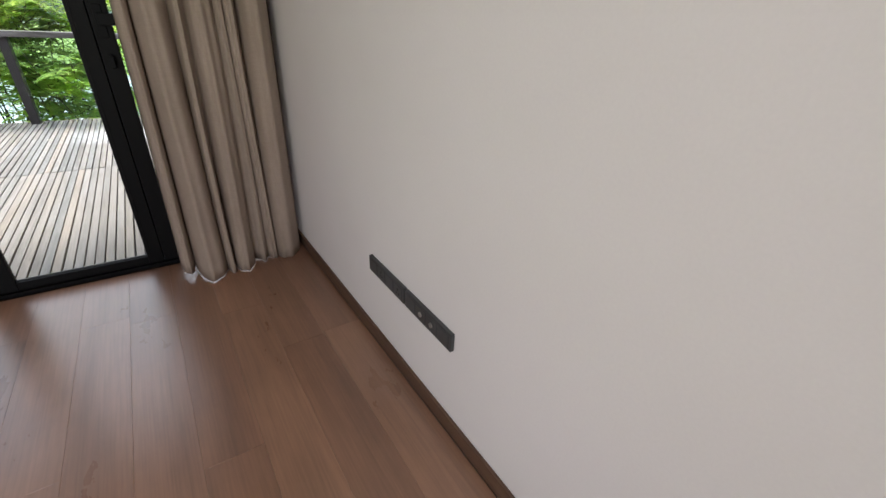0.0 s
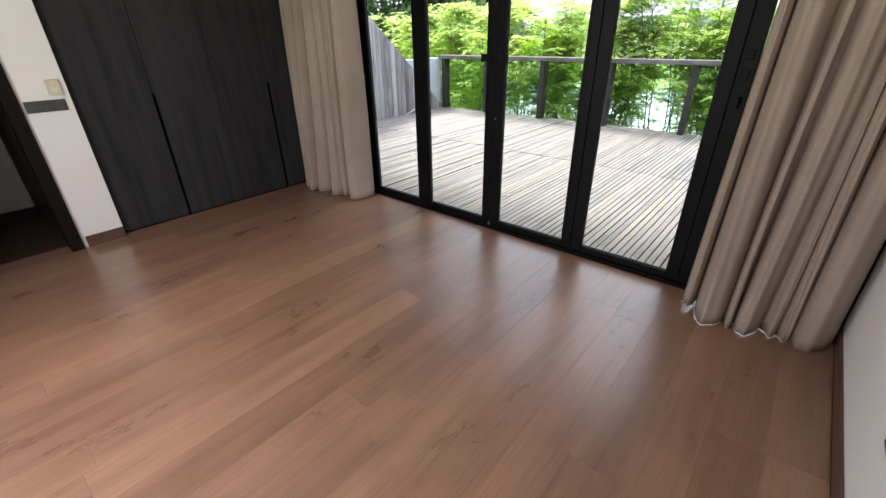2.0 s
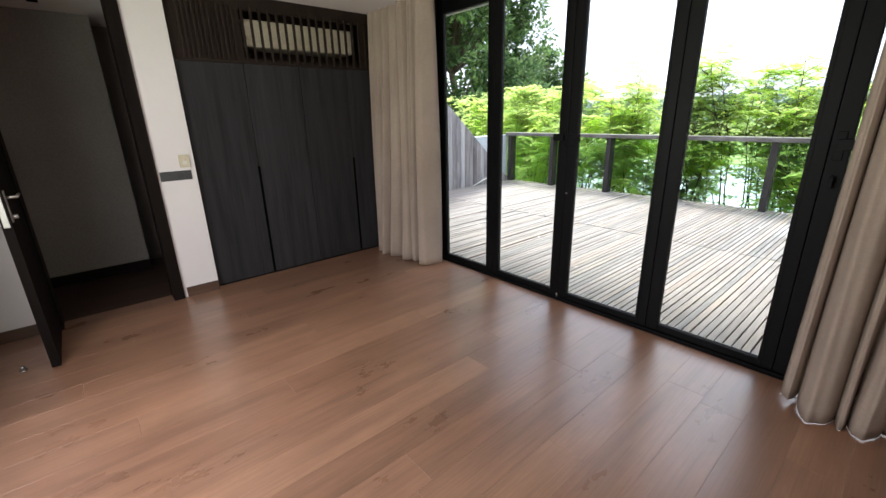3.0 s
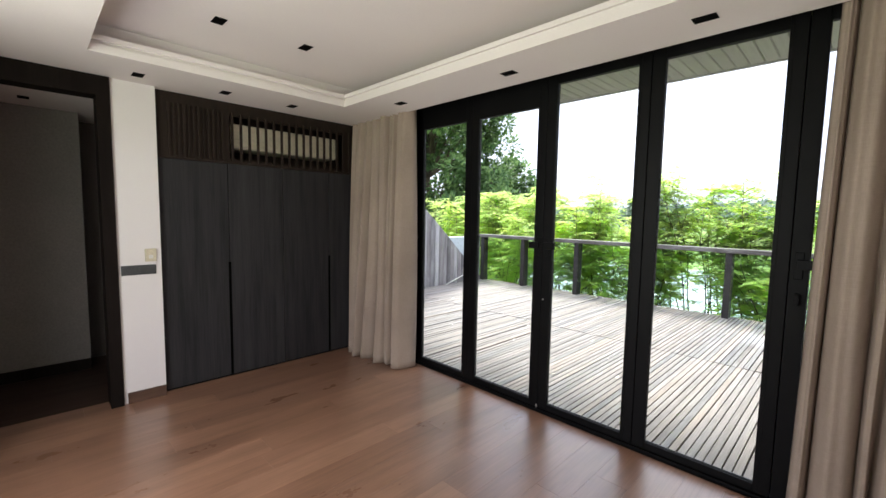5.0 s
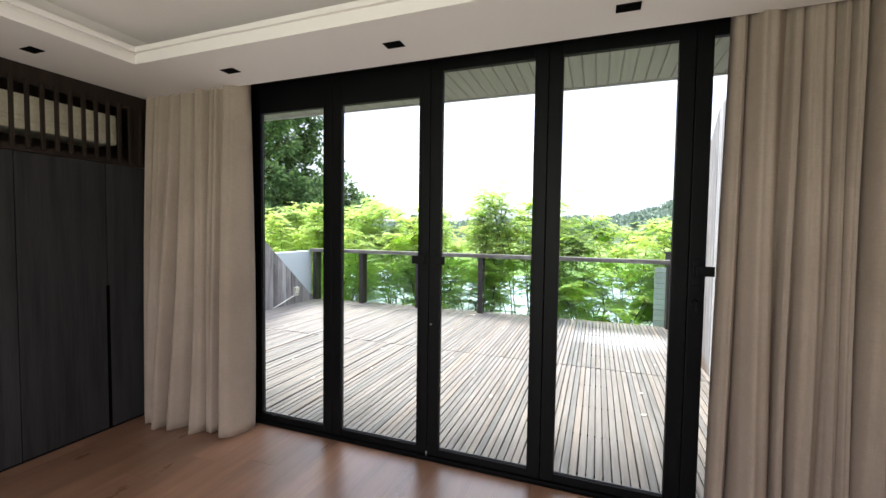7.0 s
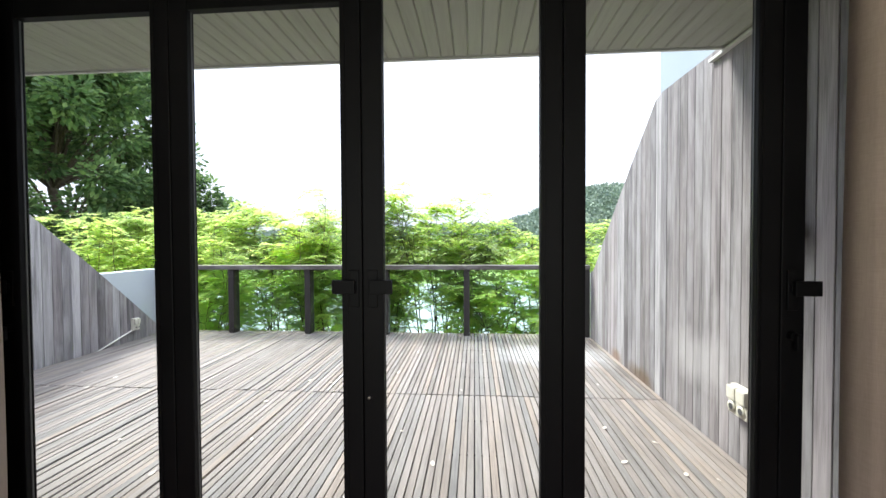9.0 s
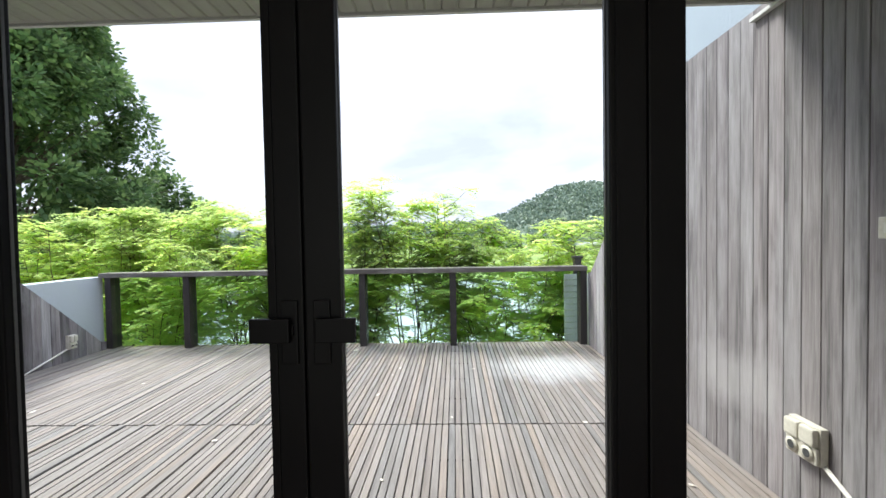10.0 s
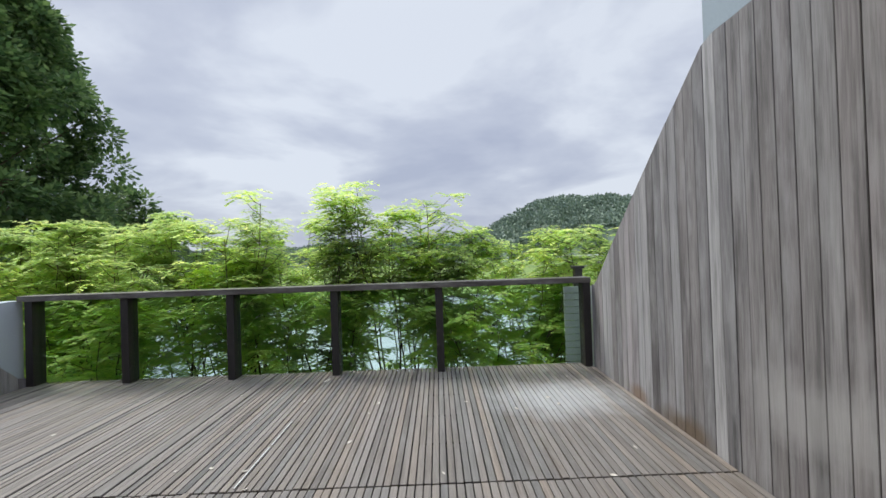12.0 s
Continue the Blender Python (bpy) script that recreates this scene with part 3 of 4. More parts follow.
# raised black strips draw the dark hollows of the finger grooves
for y in (YS[1], YS[3]):
    box("groove_strip", (WX - 0.008, y - 0.011, 0.013), (WX + 0.002, y + 0.011, 1.04), M_void, wd, 0.001, "raised black strip for the shade of a finger groove")

lv = root("louvre_screen", (WX - 0.05, -1.0, 1.905), "dark brown timber louvre screen above the wardrobe", "louvre")
GY0, GY1, GZ0, GZ1 = -1.47, -0.33, 1.945, 2.315
bm = bmesh.new()
bm_box(bm, (WX - 0.03, -2.013, 1.904), (WX - 0.004, -0.002, GZ0))
bm_box(bm, (WX - 0.03, -2.013, GZ1), (WX - 0.004, -0.002, CZ - 0.001))
bm_box(bm, (WX - 0.03, -2.013, GZ0), (WX - 0.004, GY0, GZ1))
bm_box(bm, (WX - 0.03, GY1, GZ0), (WX - 0.004, -0.002, GZ1))
part("frame", bm, M_louv, lv)
n_sl = 0
y = -1.93
while y < -1.50:
    box("slat", (WX - 0.004, y, 1.925), (WX + 0.012, y + 0.018, 2.34), M_louv, lv, 0.002)
    y += 0.036
y = GY0 + 0.01
while y < GY1 + 0.25:
    box("slat", (WX - 0.004, y, 1.925), (WX + 0.014, y + 0.02, 2.34), M_louv, lv, 0.002)
    y += 0.0735
structure("wall_niche", (WX - 0.60, -2.014, 1.9035), (WX - 0.40, -0.001, CZ - 0.001), M_louv)
ac = root("air_conditioner", (WX - 0.2, -0.9, 2.05), "aged ivory wall air conditioner behind the louvre slats", "air conditioner")
bm = bmesh.new()
bm_box(bm, (WX - 0.399, -1.42, 2.055), (WX - 0.115, -0.36, 2.275), 0.02)
part("body", bm, M_ac, ac)
box("front_panel", (WX - 0.114, -1.405, 2.135), (WX - 0.105, -0.375, 2.27), M_ac, ac, 0.004)
box("air_outlet", (WX - 0.114, -1.33, 2.075), (WX - 0.108, -0.45, 2.095), M_ac, ac, 0.002)
box("air_flap", (WX - 0.114, -1.40, 2.108), (WX - 0.103, -0.38, 2.130), M_ac, ac, 0.003)

# ---- doorway and hinged door ----
df = bmesh.new()
bm_box(df, (PX - 0.15, DY1 - 0.028, 0), (PX + 0.012, DY1 - 0.001, DZ))
bm_box(df, (PX - 0.15, DY0 + 0.002, 0), (PX + 0.012, DY0 + 0.012, DZ))
bm_box(df, (PX - 0.15, DY0 + 0.002, DZ - 0.01), (PX + 0.012, DY1 - 0.001, DZ - 0.0005))
bm_box(df, (PX + 0.0125, DY1 - 0.028, 0), (PX + 0.024, DY1 + 0.05, CZ - 0.001))
bm_box(df, (PX + 0.0125, DY0 - 0.07, 0), (PX + 0.024, DY0 + 0.012, CZ - 0.001))
bm_box(df, (PX + 0.0125, DY0 + 0.012, DZ - 0.012), (PX + 0.024, DY1 - 0.028, CZ - 0.001))
tagged(part("door_frame", df, M_door, None, "dark brown timber door frame"), kind="structure")
dr = root("hinged_door", (PX + 0.03, DY0, 0.0), "dark brown timber door standing open into the room", "door")
box("panel", (PX + 0.03, DY0 - 0.045, 0.008), (-0.20, DY0, 2.225), M_door, dr, 0.002)
bm = bmesh.new()
bm_box(bm, (-0.200, DY0 - 0.036, 0.90), (-0.197, DY0 - 0.009, 1.14), 0.001)
part("lock_plate", bm, M_steel, dr, "brushed steel lock face")
for sgn, yb in ((1, DY0), (-1, DY0 - 0.045)):
    bm = bmesh.new()
    bm_box(bm, (-0.275, min(yb, yb + sgn * 0.006), 0.92), (-0.235, max(yb, yb + sgn * 0.006), 1.10), 0.002)
    part("escutcheon", bm, M_steel, dr)
    bm = bmesh.new()
    bm_cyl(bm, (-0.255, yb + sgn * 0.006, 1.06), (-0.255, yb + sgn * 0.05, 1.06), 0.008)
    bm_cyl(bm, (-0.25, yb + sgn * 0.05, 1.06), (-0.37, yb + sgn * 0.05, 1.06), 0.008)
    part("lever", bm, M_steel, dr, "steel lever handle", True)
    bm = bmesh.new()
    bm_cyl(bm, (-0.255, yb + sgn * 0.006, 0.95), (-0.255, yb + sgn * 0.03, 0.95), 0.012)
    part("thumb_turn", bm, M_steel, dr, "", True)
for z in (0.25, 1.15, 2.0):
    bm = bmesh.new()
    bm_cyl(bm, (PX + 0.03, DY0 + 0.004, z - 0.05), (PX + 0.03, DY0 + 0.004, z + 0.05), 0.006)
    part("hinge", bm, M_door, dr, "", True)
ds = root("door_stop", (-0.30, -3.27, 0), "small steel floor door stop", "door stop")
bm = bmesh.new()
bm_cyl(bm, (-0.30, -3.27, 0.0), (-0.30, -3.27, 0.006), 0.022)
bm_cyl(bm, (-0.30, -3.27, 0.006), (-0.30, -3.27, 0.03), 0.012)
part("post", bm, M_steel, ds, "", True)

# ---- switches and sockets ----
sp = root("switch_plate", (PX, -2.16, 1.03), "dark grey four-gang light switch strip on the white pier", "light switch")
box("plate", (PX + 0.0005, -2.272, 0.992), (PX + 0.009, -2.052, 1.066), M_greyp, sp, 0.002)
for k in range(4):
    box("rocker", (PX + 0.0092, -2.262 + k * 0.0525, 1.0), (PX + 0.012, -2.262 + k * 0.0525 + 0.045, 1.058), M_greyp, sp, 0.001)
tp = root("room_thermostat", (PX, -2.085, 1.14), "aged cream plastic control box on the white pier", "thermostat")
box("cover", (PX + 0.0005, -2.122, 1.092), (PX + 0.024, -2.05, 1.19), M_cream, tp, 0.004)
box("dial", (PX + 0.0245, -2.10, 1.115), (PX + 0.028, -2.072, 1.143), M_white, tp, 0.001)


def socket_strip(y0, y1, z0, z1, label, kinds):
    e = root("socket_strip", (EX, (y0 + y1) / 2, (z0 + z1) / 2), label, "power socket", "wall sockets")
    box("plate", (EX - 0.016, y0, z0), (EX - 0.0005, y1, z1), M_greyp, e, 0.002)
    n = len(kinds)
    for k, kd in enumerate(kinds):
        a = y0 + 0.012 + k * (y1 - y0 - 0.02) / n
        b_ = a + (y1 - y0 - 0.02) / n - 0.006
        zc = (z0 + z1) / 2
        box("module", (EX - 0.0185, a, z0 + 0.008), (EX - 0.0162, b_, z1 - 0.008), M_greyp, e, 0.001)
        if kd == "o":
            bm = bmesh.new()
            bm_cyl(bm, (EX - 0.0225, (a + b_) / 2, zc), (EX - 0.0187, (a + b_) / 2, zc), 0.010)
            part("jack", bm, M_steel, e, "round steel jack", True)
        if kd == "s":
            bm = bmesh.new()
            m = (a + b_) / 2
            bm_box(bm, (EX - 0.0197, m - 0.003, zc + 0.004), (EX - 0.0187, m + 0.003, zc + 0.013))
            bm_box(bm, (EX - 0.0197, m - 0.012, zc - 0.012), (EX - 0.0187, m - 0.005, zc - 0.007))
            bm_box(bm, (EX - 0.0197, m + 0.005, zc - 0.012), (EX - 0.0187, m + 0.012, zc - 0.007))
            part("pin_holes", bm, M_hole, e)


socket_strip(-1.545, -1.243, 0.375, 0.445, "dark grey switched socket strip above the skirting", "sbsb")
socket_strip(-1.855, -1.553, 0.375, 0.445, "dark grey media socket strip with round steel jacks", "boob")

# ---- floor planks ----
def plank_mesh(name, lx, ly, lz, bevel):
    bm = bmesh.new()
    bm_box(bm, (-lx / 2, -ly / 2, -lz), (lx / 2, ly / 2, 0))
    if bevel:
        es = [e for e in bm.edges if all(v.co.z > -1e-6 for v in e.verts)]
        bmesh.ops.bevel(bm, geom=es, offset=bevel, segments=1, affect="EDGES")
    me = bpy.data.meshes.new(name)
    bm.to_mesh(me)
    bm.free()
    return me


def lay(name, me, material, parent, at, rot=(0, 0, 0)):
    if not me.materials:
        me.materials.append(material)
    o = new(name, me)
    o.parent = parent
    o.matrix_basis = pose(*at, *rot)
    return o


rnd = random.Random(11)
PW = 0.189
x = EX - 0.016
while x > WX - 1.3:
    xc = x - PW / 2
    y = -0.055 if xc > -1.0 else -2.1
    yend = SY + 0.015
    first = True
    while y > yend + 0.02:
        ln = rnd.uniform(0.4, 1.8) if first else rnd.uniform(1.1, 1.9)
        first = False
        ln = min(ln, y - yend)
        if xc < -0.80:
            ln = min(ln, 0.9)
        # passage planks take the tones that carry the shade
        lay("plank", plank_mesh("plank", PW - 0.0003, ln - 0.0004, 0.014, 0.0005), M_floor if xc > PX - 0.15 else M_pfloor_shade, floor, (xc, y - ln / 2, 0.0))
        y -= ln
    x -= PW
structure("door_sill", (-0.17, -0.0545, -0.016), (EX - 0.001, -0.041, 0.002), M_alu)
structure("floor_strip", (WX - 0.1, -0.0545, -0.0155), (-0.171, -0.002, -0.0005), M_base)

# ---- deck ----
DKZ, DKX0, DKX1, DKY = -0.045, -3.33, 3.485, 5.06
deck = structure("deck", (DKX0, 0.121, DKZ - 0.26), (DKX1, DKY - 0.02, DKZ - 0.045), M_post, "weathered grey-brown grooved timber deck with dead leaves")
BW = 0.0512
rnd = random.Random(5)
me_a = plank_mesh("deck_board", BW - 0.0075, 2.296, 0.024, 0.0016)
me_b = plank_mesh("deck_board", BW - 0.0085, 2.606, 0.024, 0.002)
nb = int((DKX1 - DKX0) / BW)
for i in range(nb):
    x = DKX1 - BW * (i + 0.5)
    warped = x < 0.2
    for me, yc in ((me_a, 0.125 + 1.15), (me_b, 2.438 + 1.305)):
        w = rnd.uniform(-1, 1)
        dz = rnd.uniform(-0.002, 0.002) + (rnd.random() < 0.12) * rnd.uniform(0.003, 0.012) * warped
        lay("deck_board", me, M_deck, deck, (x + w * 0.0012, yc, DKZ + dz), (rnd.uniform(-0.12, 0.12) * warped, rnd.uniform(-0.8, 0.8), rnd.uniform(-0.05, 0.05) + (x < -0.6) * rnd.uniform(-0.11, 0.11)))
rnd = random.Random(2)
for k in range(9):
    box("joist", (DKX0, 0.3 + 0.55 * k, DKZ - 0.0445), (DKX1, 0.35 + 0.55 * k, DKZ - 0.027), M_post, deck)


box("worn_strip", (0.292, 2.46, DKZ + 0.004), (0.303, 3.02, DKZ + 0.0075), M_trim, deck, 0.001, "pale splintered edge of a worn board")
box("worn_strip", (0.295, 3.05, DKZ + 0.004), (0.304, 3.50, DKZ + 0.0075), M_trim, deck, 0.001, "pale splintered edge of a worn board")


def debris(x, y, s, a):
    bm = bmesh.new()
    pts = [(-1, 0, 0.1), (-0.4, 0.45, 0.3), (0.5, 0.4, 0.15), (1, 0, 0.35), (0.4, -0.4, 0.2), (-0.5, -0.4, 0.05)]
    vs = [bm.verts.new((p[0] * s, p[1] * s, p[2] * s)) for p in pts]
    bm.faces.new(vs)
    ob = part("fallen_leaf", bm, M_debris)
    ob.matrix_basis = pose(x, y, DKZ + 0.003, 0, 0, a)
    tagged(ob, "small pale dry leaf lying on the timber deck", "fallen leaf", "fallen leaves on the deck")


for _ in range(46):
    debris(rnd.uniform(-2.8, 3.3), rnd.uniform(0.5, 4.7), rnd.uniform(0.014, 0.034), rnd.uniform(0, 360))

# ---- fences ----
def fence(name, x, t, ytop, y0, y1, label):
    e = root(name, (x, (y0 + y1) / 2, DKZ), label, "fence")
    bw = 0.118
    rnd = random.Random(int(x * 10) + 50)
    y = y0
    sgn = 1 if x > 0 else -1
    while y < y1 - 0.02:
        yb = min(y + (bw if y > y0 else 0.053), y1)
        za, zb = ytop(y), ytop(yb)
        bm = bmesh.new()
        off = rnd.uniform(0, 0.003)
        a, b_ = (x + sgn * off, x + sgn * t) if sgn > 0 else (x - t, x - off)
        vs = bm_box(bm, (a, -(yb - y) / 2 + 0.002, DKZ - 0.02), (b_, (yb - y) / 2 - 0.002, 1))
        for v in vs:
            if v.co.z > 0.5:
                v.co.z = za if v.co.y < 0 else zb
        es = [ed for ed in bm.edges if abs(ed.verts[0].co.z - ed.verts[1].co.z) > 0.5]
        if es:
            bmesh.ops.bevel(bm, geom=es, offset=0.003, segments=1, affect="EDGES")
        ob = part("board", bm, M_fence, None)
        ob.parent = e
        ob.matrix_parent_inverse = e.matrix_basis.inverted()
        ob.location = (0, (y + yb) / 2, 0)
        y = yb
    for z in (0.3, 0.75):
        ye = y1
        while ytop(ye) < z + 0.12:
            ye -= 0.05
        box("batten", (min(x + sgn * (t + 0.001), x + sgn * (t + 0.04)), y0, z), (max(x + sgn * (t + 0.001), x + sgn * (t + 0.04)), ye, z + 0.06), M_post, e)
    return e


def top_r(y):
    if y < 2.62:
        return 2.80
    return max(0.95, 2.80 - 0.80 * (y - 2.62) - 0.03 * (y - 2.62) ** 2)


def top_l(y):
    if y < 1.72:
        return 2.72
    return max(0.06, 2.72 - 0.80 * (y - 1.72) - 0.02 * (y - 1.72) ** 2)


FXR, FXL = 3.49, -3.34
fence("fence", FXR, 0.025, top_r, 0.125, 4.87, "silver-grey vertical board timber fence sloping down to the railing")
fence("fence", FXL, 0.025, top_l, 0.125, 4.87, "grey-brown vertical board timber fence sloping down to the deck")
structure("wall_party", (3.565, 0.125, -4.0), (3.80, 2.74, 4.6), M_blue, "pale blue-grey painted party wall rising behind the fence")
structure("wall_parapet", (-3.62, 0.125, -4.0), (-3.42, 4.93, 0.985), M_bluel, "pale blue-grey painted parapet wall beside the deck")
structure("wall_party_low", (3.565, 2.745, -4.0), (3.8, 4.9, 0.85), M_blue)


def outlet(x, y, z, sgn, label, w=0.1, h=0.095):
    e = root("outdoor_socket", (x, y, z), label, "power socket", "outdoor sockets")
    a, b_ = sorted((x, x - sgn * 0.04))
    box("back_box", (a, y - w, z - h), (b_, y + w, z + h), M_ivory, e, 0.006)
    a, b_ = sorted((x - sgn * 0.0405, x - sgn * 0.058))
    box("cover", (a, y - w + 0.004, z - h + 0.004), (b_, y + w - 0.004, z - 0.002), M_ivory, e, 0.008)
    for dy in (-w * 0.48, w * 0.48):
        bm = bmesh.new()
        bm_cyl(bm, (x - sgn * 0.0585, y + dy, z - h * 0.45), (x - sgn * 0.068, y + dy, z - h * 0.45), w * 0.36, seg=20)
        part("socket_ring", bm, M_ivory, e, "", True)
        bm = bmesh.new()
        bm_box(bm, (min(x - sgn * 0.0405, x - sgn * 0.075), y + dy - w * 0.44, z + 0.002), (max(x - sgn * 0.0405, x - sgn * 0.075), y + dy + w * 0.44, z + h * 0.95), 0.012)
        part("cover_flap", bm, M_ivory, e, "hinged weatherproof flap")
        bm = bmesh.new()
        bm_cyl(bm, (x - sgn * 0.0685, y + dy, z - h * 0.45), (x - sgn * 0.0695, y + dy, z - h * 0.45), w * 0.22, seg=16)
        part("socket_face", bm, M_greyp, e)
    bm = bmesh.new()
    bm_cyl(bm, (x - sgn * 0.015, y - w + 0.02, z - h + 0.01), (x - sgn * 0.015, 0.88 if sgn > 0 else y - w - 0.6, z - h - 0.17), 0.011)
    part("conduit", bm, M_white, e, "white plastic conduit", True)


outlet(FXR - 0.002, 1.285, 0.385, 1, "cream weatherproof double socket on the timber fence")
outlet(FXL + 0.002, 4.30, 0.20, -1, "small cream weatherproof socket on the low timber fence", 0.055, 0.09)

tk = root("cable_trunking", (FXR, 0.86, 0.0), "white plastic cable trunking running up the timber fence", "cable trunking")
box("channel", (FXR - 0.018, 0.848, DKZ + 0.002), (FXR - 0.0002, 0.874, SOF_Z - 0.04), M_white, tk, 0.002)
sw = root("outdoor_switch", (FXR, 0.90, 1.47), "ivory outdoor switch box on the white trunking", "light switch")
box("case", (FXR - 0.058, 0.822, 1.425), (FXR - 0.018, 0.905, 1.515), M_ivory, sw, 0.005)
box("rocker", (FXR - 0.064, 0.850, 1.448), (FXR - 0.0580, 0.877, 1.492), M_white, sw, 0.002)

# ---- railing ----
rl = root("railing", (0, 4.95, DKZ), "dark timber handrail with square posts and glass panels", "railing")
PXS = [-3.29, -2.156, -0.895, 0.355, 1.625, 3.43]
RZ = 1.045
for x in PXS:
    box("post", (x - 0.045, 4.86, DKZ), (x + 0.045, 5.03, RZ - 0.071), M_post, rl, 0.004)
box("handrail", (-3.40, 4.835, RZ - 0.070), (3.475, 5.055, RZ - 0.004), M_rail, rl, 0.006)
for a, b_ in zip(PXS, PXS[1:]):
    p = box("glass_panel", (a + 0.047, 4.94, DKZ + 0.03), (b_ - 0.047, 4.952, RZ - 0.075), M_rglass, rl)
    p.visible_shadow = False
nb_ = root("neighbour_screen", (3.3, 5.4, DKZ), "pale horizontal slatted timber screen beyond the railing", "screen")
for k in range(12):
    box("slat", (3.24, 5.16, DKZ - 0.1 + k * 0.088), (3.70, 5.18, DKZ - 0.1 + k * 0.088 + 0.08), M_trim, nb_, 0.002)
box("post", (3.40, 5.185, -0.5), (3.50, 5.27, 1.13), M_post, nb_, 0.003)
box("cap", (3.38, 5.17, 1.131), (3.52, 5.29, 1.165), M_post, nb_, 0.004)

# ---- soffit ----
sfb = root("eave", (0, 0.8, SOF_Z), "grey-green painted tongue and groove eave soffit with a pale edge", "eave")
x = -3.6
me_s = None
while x < 3.56:
    bm = bmesh.new()
    bm_box(bm, (-0.0475, -0.695, 0), (0.0475, 0.695, 0.02))
    es = [e for e in bm.edges if all(v.co.z < 1e-6 for v in e.verts)]
    bmesh.ops.bevel(bm, geom=es, offset=0.008, segments=1, affect="EDGES")
    if me_s is None:
        me_s = bpy.data.meshes.new("soffit_board")
        bm.to_mesh(me_s)
        me_s.materials.append(M_soffit)
    bm.free()
    o = new("soffit_board", me_s)
    o.parent = sfb
    o.matrix_parent_inverse = sfb.matrix_basis.inverted()
    o.location = (x + 0.048, 0.818, SOF_Z)
    x += 0.0965
box("fascia", (-3.62, 1.5145, SOF_Z - 0.012), (3.56, 1.54, SOF_Z + 0.2), M_trim, sfb, 0.003)
box("deckhead", (-3.62, 0.121, SOF_Z + 0.021), (3.56, 1.514, SOF_Z + 0.2), M_trim, sfb)
box("edge_trim", (3.455, 0.125, SOF_Z - 0.035), (3.488, 1.70, SOF_Z - 0.0125), M_trim, sfb, 0.002)

# ---- ground, water, far land ----
GZ = -3.6
bm = bmesh.new()
bmesh.ops.create_grid(bm, x_segments=2, y_segments=2, size=2500)
g = part("ground", bm, M_lawn)
g.location = (0, 0, GZ)
tagged(g, "wide green lawn beyond the water", kind="structure")
bm = bmesh.new()
pts = []
for i in range(40):
    pts.append((-120 + i * 6.2, 10.5 + 0.8 * math.sin(i * 0.7)))
far = [(x_, 46 + 5 * math.sin(x_ * 0.04) + 1.2 * math.sin(x_ * 0.23)) for x_, _ in reversed(pts)]
bm.faces.new([bm.verts.new((a, b_, 0)) for a, b_ in pts + far])
wt = part("water", bm, M_water)
wt.location = (0, 0, GZ + 0.05)
tagged(wt, "rippled canal water below the garden, sky glare in its colour", kind="structure")
structure("house_base", (-3.62, -6.0, GZ), (3.8, 5.02, -0.31), M_ext)


def leaf_quads(bm_list, p, d, up, ln, wd_):
    side = d.cross(up)
    if side.length < 1e-4:
        side = Vector((1, 0, 0))
    side.normalize()
    bm_list.append((p, p + d * ln * 0.5 + side * wd_, p + d * ln, p + d * ln * 0.5 - side * wd_))


def mesh_from_quads(name, quads, material):
    me = bpy.data.meshes.new(name)
    vs = [tuple(v) for q in quads for v in q]
    me.from_pydata(vs, [], [(4 * i, 4 * i + 1, 4 * i + 2, 4 * i + 3) for i in range(len(quads))])
    me.materials.append(material)
    return me


def frond(quads, p, d, rnd, ln, pairs=9, droop=0.35, lf=0.05):
    """A feathery compound leaf: a rib with pairs of leaflets."""
    d = d.normalized()
    up = Vector((0, 0, 1))
    pos, step = p.copy(), ln / pairs
    for k in range(pairs):
        d = (d - up * droop * step / ln).normalized()
        pos = pos + d * step
        side = d.cross(up)
        if side.length < 1e-3:
            side = Vector((1, 0, 0))
        side.normalize()
        f = math.sin(math.pi * (k + 1.2) / (pairs + 1.5))
        for s in (-1, 1):
            dd = (side * s + d * 0.45 + up * rnd.uniform(-0.25, 0.15)).normalized()
            leaf_quads(quads, pos, dd, up, lf * (0.6 + 0.7 * f), lf * 0.3)


def tube(bm, pts, r0, r1, seg=6):
    rings = []
    n = len(pts)
    for i, p in enumerate(pts):
        d = (pts[min(i + 1, n - 1)] - pts[max(i - 1, 0)]).normalized()
        a = d.cross(Vector((0.3, 1, 0.1))).normalized()
        b_ = d.cross(a)
        r = r0 + (r1 - r0) * i / (n - 1)
        rings.append([bm.verts.new(p + a * r * math.cos(2 * math.pi * k / seg) + b_ * r * math.sin(2 * math.pi * k / seg)) for k in range(seg)])
    for A, B in zip(rings, rings[1:]):
        for k in range(seg):
            bm.faces.new((A[k], A[(k + 1) % seg], B[(k + 1) % seg], B[k]))


